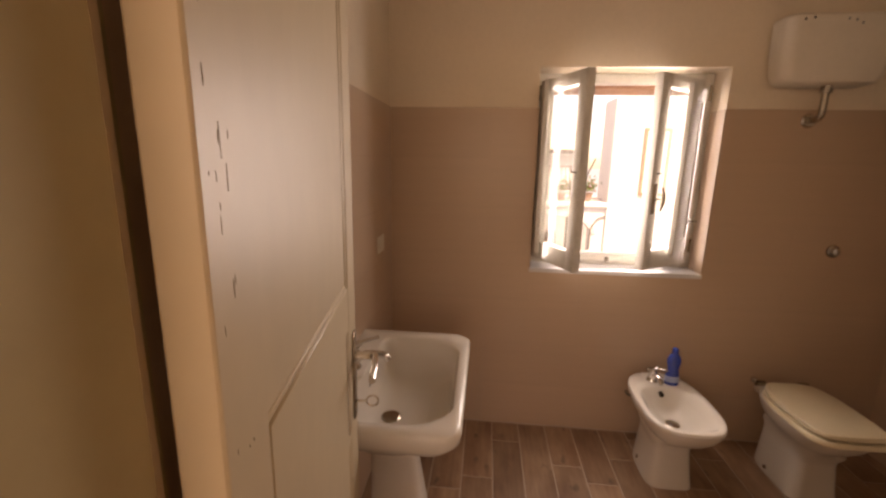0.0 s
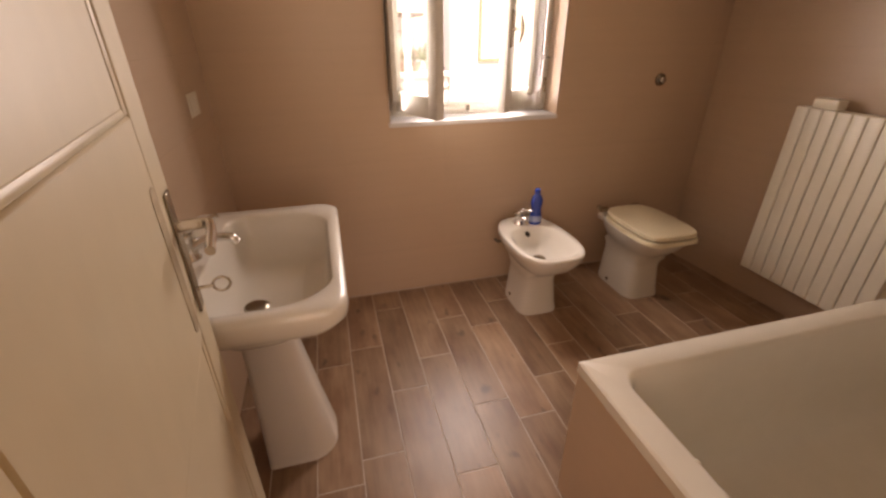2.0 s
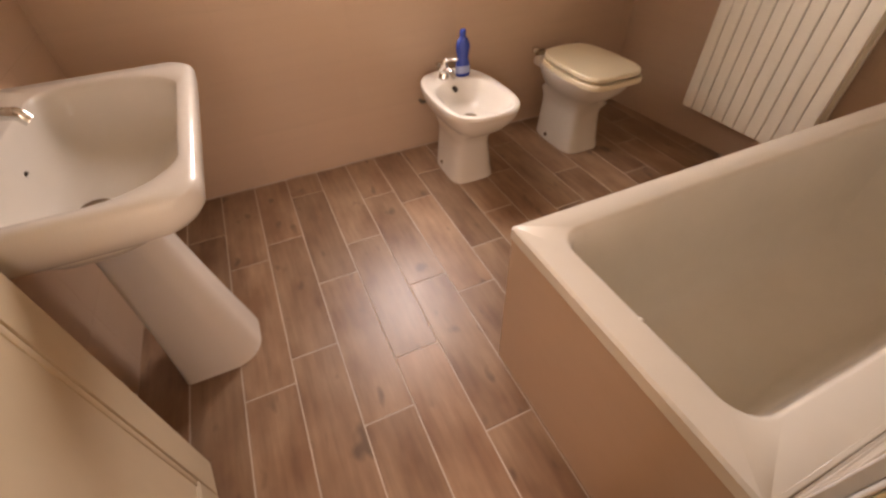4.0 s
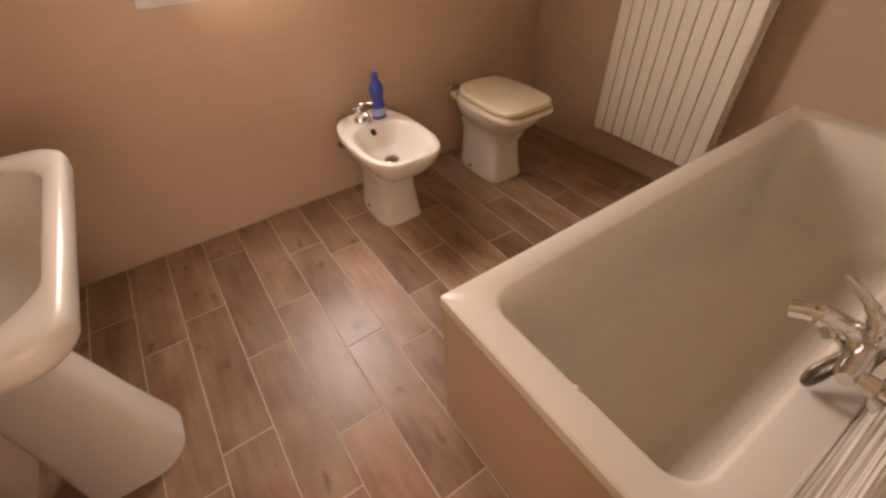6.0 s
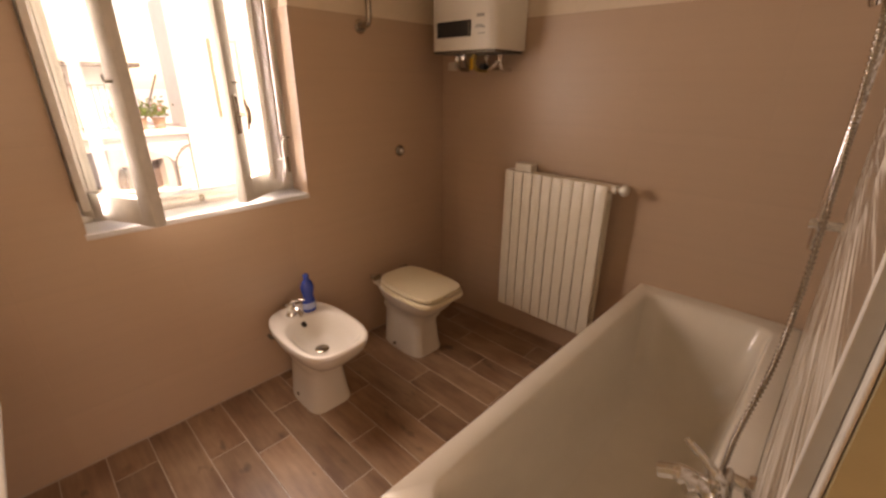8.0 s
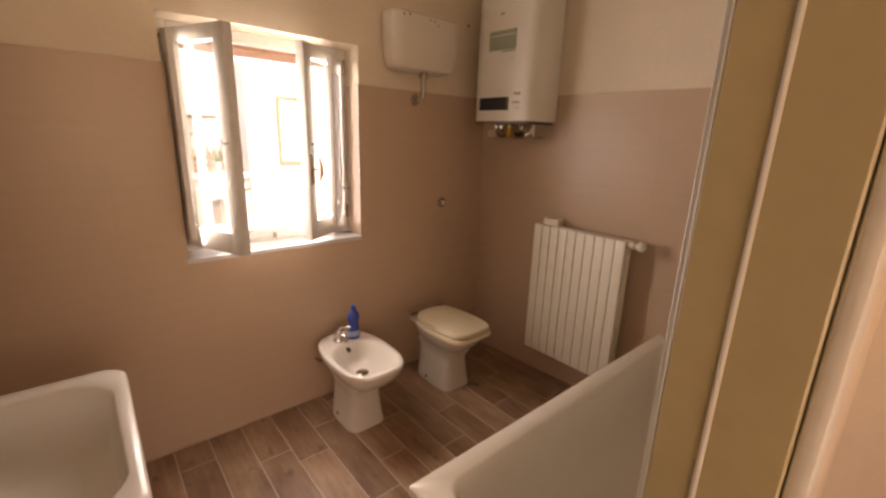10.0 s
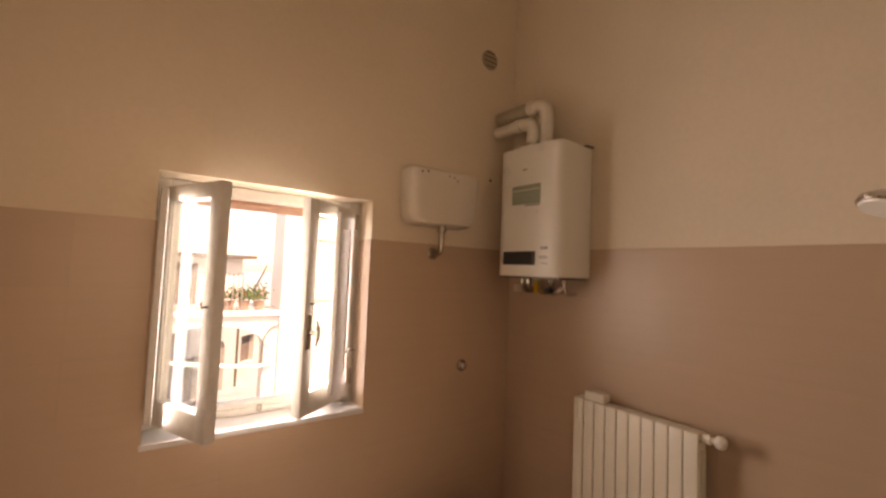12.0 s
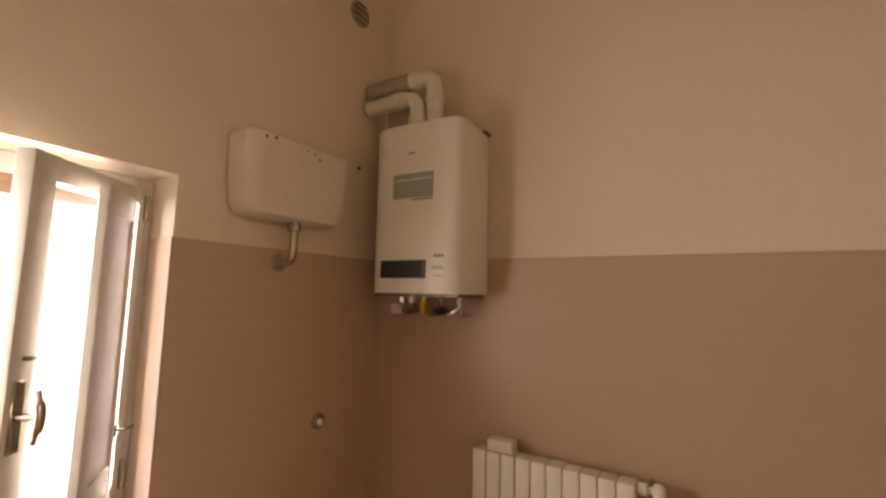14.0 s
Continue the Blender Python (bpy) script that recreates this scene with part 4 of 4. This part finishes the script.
def window():
    yf = 2.545
    fr = thing("window_frame_1", "white-painted wooden window frame in the deep reveal", "window", None, "", "structure")
    part("jamb", box(WX0 + 0.001, WX0 + 0.05, yf, yf + 0.06, WZ0 + 0.004, WZ1 - 0.001, 0.003, 1), WHITEWOOD, fr)
    part("jamb", box(WX1 - 0.05, WX1 - 0.001, yf, yf + 0.06, WZ0 + 0.004, WZ1 - 0.001, 0.003, 1), WHITEWOOD, fr)
    part("head", box(WX0 + 0.05, WX1 - 0.05, yf, yf + 0.06, WZ1 - 0.05, WZ1 - 0.001, 0.003, 1), WHITEWOOD, fr)
    part("bottom_rail", box(WX0 + 0.05, WX1 - 0.05, yf, yf + 0.06, WZ0 + 0.004, WZ0 + 0.06, 0.003, 1), WHITEWOOD, fr)
    part("drip_bar", box(WX0 + 0.05, WX1 - 0.05, yf - 0.012, yf - 0.0005, WZ0 + 0.018, WZ0 + 0.04, 0.004, 2), WHITEWOOD, fr)
    part("bolt_keep", box(0.755, 0.775, yf - 0.022, yf - 0.012, WZ0 + 0.02, WZ0 + 0.05, 0.002, 1), DULLCHROME, fr)
    setting("window_sill", box(WX0 + 0.001, WX1 - 0.001, YB - T - 0.002, yf + 0.02, WZ0 - 0.02, WZ0 + 0.004, 0.003, 1), SILLM, "white plastered inner window sill")
    setting("window_lintel", box(WX0 - 0.1, WX1 + 0.1, WOUT - 0.14, WOUT + 0.08, WZ1 - 0.060, WZ1 + 0.05, 0.004, 1), LINTEL, "red-brown painted lintel edge outside the window")
    W = 0.385
    a = leaf_window("window_leaf", (WX0 + 0.06, yf - 0.012), -66, False, W)
    b = leaf_window("window_leaf", (WX1 - 0.064, yf - 0.014), 36.5, True, W)
    # fittings
    hk = part("hook", box(W - 0.042, W - 0.026, -0.066, -0.042, 1.44, 1.448, 0.002, 1), STEEL, a)
    part("hook_tip", box(W - 0.042, W - 0.035, -0.066, -0.059, 1.448, 1.464, 0.002, 1), STEEL, hk)
    hk = part("hook", box(-W + 0.026, -W + 0.042, -0.064, -0.042, 1.44, 1.448, 0.002, 1), STEEL, b)
    pl = part("handle_plate", box(-W + 0.012, -W + 0.040, -0.048, -0.041, 1.25, 1.40, 0.003, 1), DULLCHROME, b)
    part("handle_stem", tube([(-W + 0.026, -0.046, 1.325), (-W + 0.026, -0.085, 1.325)], 0.008, 12), DULLCHROME, pl)
    part("handle_grip", tube(bend([(-W + 0.026, -0.083, 1.27), (-W + 0.026, -0.092, 1.325), (-W + 0.026, -0.083, 1.38)]), [0.006] * 4 + [0.011] * 9 + [0.006] * 4, 12), DULLCHROME, pl)
    # inner shutters, folded open towards the cheeks of the reveal
    for nm, hx, ang, s in (("window_shutter", WX0 + 0.03, -93, 1), ("window_shutter", WX1 - 0.062, 53, -1)):
        e = thing(nm, "white-painted wooden inner shutter folded open", "shutter", pose(hx, yf - 0.045, 0, 0, 0, ang), "inner shutters", "structure")
        w, z0, z1 = 0.245, 1.045, 1.855
        def bx(n2, x0, x1, y0, y1, q0, q1, bev=0.003):
            return part(n2, box(min(s * x0, s * x1), max(s * x0, s * x1), y0, y1, q0, q1, bev, 1), WHITEWOOD, e)
        bx("stile", 0.0, 0.05, -0.012, 0.012, z0, z1)
        bx("stile", w - 0.05, w, -0.012, 0.012, z0, z1)
        bx("rail", 0.05, w - 0.05, -0.011, 0.011, z0, z0 + 0.07)
        bx("rail", 0.05, w - 0.05, -0.011, 0.011, z1 - 0.07, z1)
        bx("panel", 0.048, w - 0.048, -0.006, 0.006, z0 + 0.065, z1 - 0.065, 0.001)
        for z in (1.14, 1.70):
            part("hinge", tube([(0, -0.0, z), (0, 0.0, z + 0.07)], 0.008, 10), STEEL, e)
        hk = part("stay_hook", tube(bend([(s * 0.03, -0.012, 1.20), (s * 0.02, -0.034, 1.20), (s * -0.012, -0.040, 1.198)], 4), 0.004, 8), STEEL, e)
        part("stay_plate", box(min(s * 0.018, s * 0.042), max(s * 0.018, s * 0.042), -0.016, -0.0125, 1.185, 1.215, 0.002, 1), STEEL, hk)


def hanging_lamp():
    e = thing("hanging_bulb", "white opal bulb hanging from a white cord", "lamp")
    x, y, z = LAMP
    part("bulb", lathe([(0.0, z), (0.012, z + 0.001), (0.020, z + 0.008), (0.025, z + 0.022), (0.026, z + 0.038), (0.022, z + 0.058), (0.015, z + 0.082), (0.014, z + 0.10)], x, y, 24), SWITCHW, e)
    part("socket", lathe([(0.014, z + 0.095), (0.019, z + 0.097), (0.019, z + 0.14), (0.008, z + 0.155)], x, y, 20), SWITCHW, e)
    part("cord", tube([(x, y, z + 0.15), (x, y, H)], 0.003, 8), SWITCHW, e)


LAMP = (0.937, 0.589, 1.952)


# ---- outside the window ----
def arch_wall(x0, x1, z0, z1, dep, arches, n=16):
    """A wall in the plane y=0 with arched openings; arches: (centre, half width, spring height, rise, foot)."""
    bm = bmesh.new()
    left = x0
    for c, hw, zs, rise, zf in arches:
        box(left, c - hw, 0, dep, z0, z1, bm=bm)
        if zf > z0:
            box(c - hw, c + hw, 0, dep, z0, zf, bm=bm)
        for k in range(n):
            p = [(c - hw * math.cos(math.pi * q / n), zs + rise * math.sin(math.pi * q / n)) for q in (k, k + 1)]
            lo = [bm.verts.new((q[0], yy, q[1])) for yy in (0, dep) for q in p]
            hi = [bm.verts.new((q[0], yy, z1)) for yy in (0, dep) for q in p]
            for f in ((lo[0], lo[1], hi[1], hi[0]), (lo[2], hi[2], hi[3], lo[3]), (lo[0], lo[2], lo[3], lo[1]), (hi[0], hi[1], hi[3], hi[2])):
                bm.faces.new(f)
        left = c + hw
    box(left, x1, 0, dep, z0, z1, bm=bm)
    bmesh.ops.remove_doubles(bm, verts=bm.verts[:], dist=0.0005)
    return bm


def outside():
    G = -3.7
    setting("ground", box(-400, 400, -400, 400, G - 0.2, G), STREET, "grey stone-paved street below the window")
    # arcade that carries a terrace
    e = thing("arcade", "sunlit pale stone arcade carrying a terrace", "building", pose(0, 13.0, 0))
    part("wall", arch_wall(-9, 3.62, G, 0.22, 0.5, ((-4.9, 1.35, -0.55, 0.55, G), (-1.45, 1.35, -0.55, 0.55, G), (1.93, 1.33, -0.60, 0.57, G))), STONE2, e)
    part("cornice", box(-9.05, 3.66, -0.12, 3.9, 0.221, 0.36, 0.02, 1), STONE2, e)
    for k in range(3):
        part("arch_ring", loft([[(c[0] + (1.33 + r) * -math.cos(math.pi * q / 20), y, -0.6 + (0.57 + r) * math.sin(math.pi * q / 20)) for q in range(21)] + [(c[0] + 1.33 * math.cos(math.pi * q / 20), y, -0.6 + 0.57 * math.sin(math.pi * q / 20)) for q in range(21)] for y, r in ((-0.03, 0.12), (-0.001, 0.12))]) if (c := ((-4.9,), (-1.45,), (1.93,))[k]) else None, STONE, e)
    # railing
    r = thing("terrace_railing", "brown-grey iron railing along the terrace edge", "railing", pose(0, 13.0, 0.361))
    part("handrail", box(-9, 2.62, 0.0, 0.05, 1.0, 1.04), RAILM, r)
    part("bottom_rail", box(-9, 3.5, 0.01, 0.04, 0.08, 0.11), RAILM, r)
    for k in range(100):
        x = -8.95 + k * 0.1169
        part("bar", box(x - 0.012, x + 0.012, 0.013, 0.037, 0.0, 1.0), RAILM, r)
    # house standing back on the terrace
    h = thing("terrace_house", "low pale house with a thin flat roof", "house", pose(0, 15.2, 0.361))
    part("wall", box(-9, 3.0, 0.0, 4.0, 0.0, 1.45), STONE2, h)
    part("roof", box(-9.2, 3.35, -0.35, 4.3, 1.45, 1.56, 0.01, 1), ROOFM, h)
    part("door", box(1.05, 1.75, -0.03, -0.002, 0.0, 1.25), DOORWOOD, h)
    # right-hand pale building with a shuttered window
    b = thing("pale_building", "bright rendered building with a tall brown-framed window", "building", pose(3.63, 12.9, 0))
    part("wall", box(0, 14, 0, 1.2, G, 3.3), STONE2, b)
    w = part("window", boxes((0.83, 0.90, -0.05, -0.002, 0.68, 2.47), (1.48, 1.55, -0.05, -0.002, 0.68, 2.47), (0.9, 1.48, -0.05, -0.002, 2.40, 2.47), (0.83, 1.55, -0.06, -0.002, 0.60, 0.679)), LINTEL, b, "brown window surround")
    part("pane", box(0.9, 1.48, -0.02, -0.003, 0.68, 2.40), STONE2, w)
    # building behind the arch, at an angle
    q = thing("street_building", "stone building with an arched street door", "building", pose(1.8, 18.8, 0, 0, 0, 44.2))
    part("wall", arch_wall(-8, 12, G, -0.2, 0.6, ((0.45, 0.42, -2.0, 0.02, G), (1.92, 0.42, -1.95, 0.42, G), (3.87, 0.48, -1.6, 0.03, G + 0.9))), STONE, q)
    part("door", box(0.03, 0.87, 0.25, 0.33, G, -1.9), DOORWOOD, q)
    part("door", box(1.5, 2.34, 0.25, 0.33, G, -1.5), DOORWOOD, q)
    part("window", box(3.39, 4.35, 0.25, 0.33, G + 0.9, -1.5), DOORWOOD, q)
    part("drainpipe", tube([(3.07, -0.06, G), (3.07, -0.06, -0.2)], 0.05, 10), STEEL, q)
    # curved white bar and its bracket in front of the arch
    p = thing("awning_bar", "white curved tube fixed to the arcade", "bar", pose(0, 12.72, 0))
    part("tube", tube(bend([(-0.6, 0.05, -0.72), (0.6, 0.0, -0.80), (1.9, 0.0, -0.98), (2.9, 0.0, -1.10), (3.45, 0.25, -1.12)], 10), 0.05, 10), PIPEWHITE, p)
    part("cable", tube(bend([(3.2, 0.25, -1.1), (3.22, 0.24, -0.5), (3.4, 0.24, -0.15), (3.62, 0.25, -0.05)], 8), 0.02, 8), STEEL, p)
    # plants in boxes along the railing
    rnd = random.Random(7)
    for cx, n, green in ((2.35, 26, 0.25), (2.72, 40, 0.85), (3.12, 30, 0.7)):
        pot = thing("planter", "terracotta planter with green and red plants", "plant", pose(cx, 13.25, 0.361), "planters on the terrace")
        part("pot", lathe([(0.0, 0.0), (0.11, 0.0), (0.15, 0.24), (0.165, 0.26), (0.14, 0.26), (0.0, 0.23)], 0, 0, 16), TERRACOTTA, pot)
        for nm, mt, cnt in (("foliage", LEAF, n * 9), ("blossom", FLOWER, n)):
            bm = bmesh.new()
            for k in range(cnt):
                c = Vector((rnd.gauss(0, 0.13), rnd.gauss(0, 0.09), 0.30 + abs(rnd.gauss(0, 0.17))))
                a, t = Vector((rnd.gauss(0, 1), rnd.gauss(0, 1), rnd.gauss(0.5, 1))).normalized(), Vector((rnd.gauss(0, 1), rnd.gauss(0, 1), rnd.gauss(0, 1)))
                s2 = a.cross(t).normalized() * 0.022
                ln = a * rnd.uniform(0.05, 0.11)
                f = [bm.verts.new(v) for v in (c, c + ln * 0.5 + s2, c + ln, c + ln * 0.5 - s2)]
                bm.faces.new(f)
            ob = part(nm, bm, mt, pot)
    pl = thing("leaning_pole", "thin dark pole leaning on the terrace rail", "pole")
    part("shaft", tube([(2.75, 13.3, 0.362), (3.25, 13.15, 1.62)], 0.025, 8), STEEL, pl)

bathtub()
washbasin()
bidet()
toilet()
bottle()
cistern()
flush_button()
wall_vent()
wall_hole()
wall_marks()
boiler()
radiator()
shower()
doorway()
switch()
window()
hanging_lamp()
outside()
floor_planks()
wall_tiles()
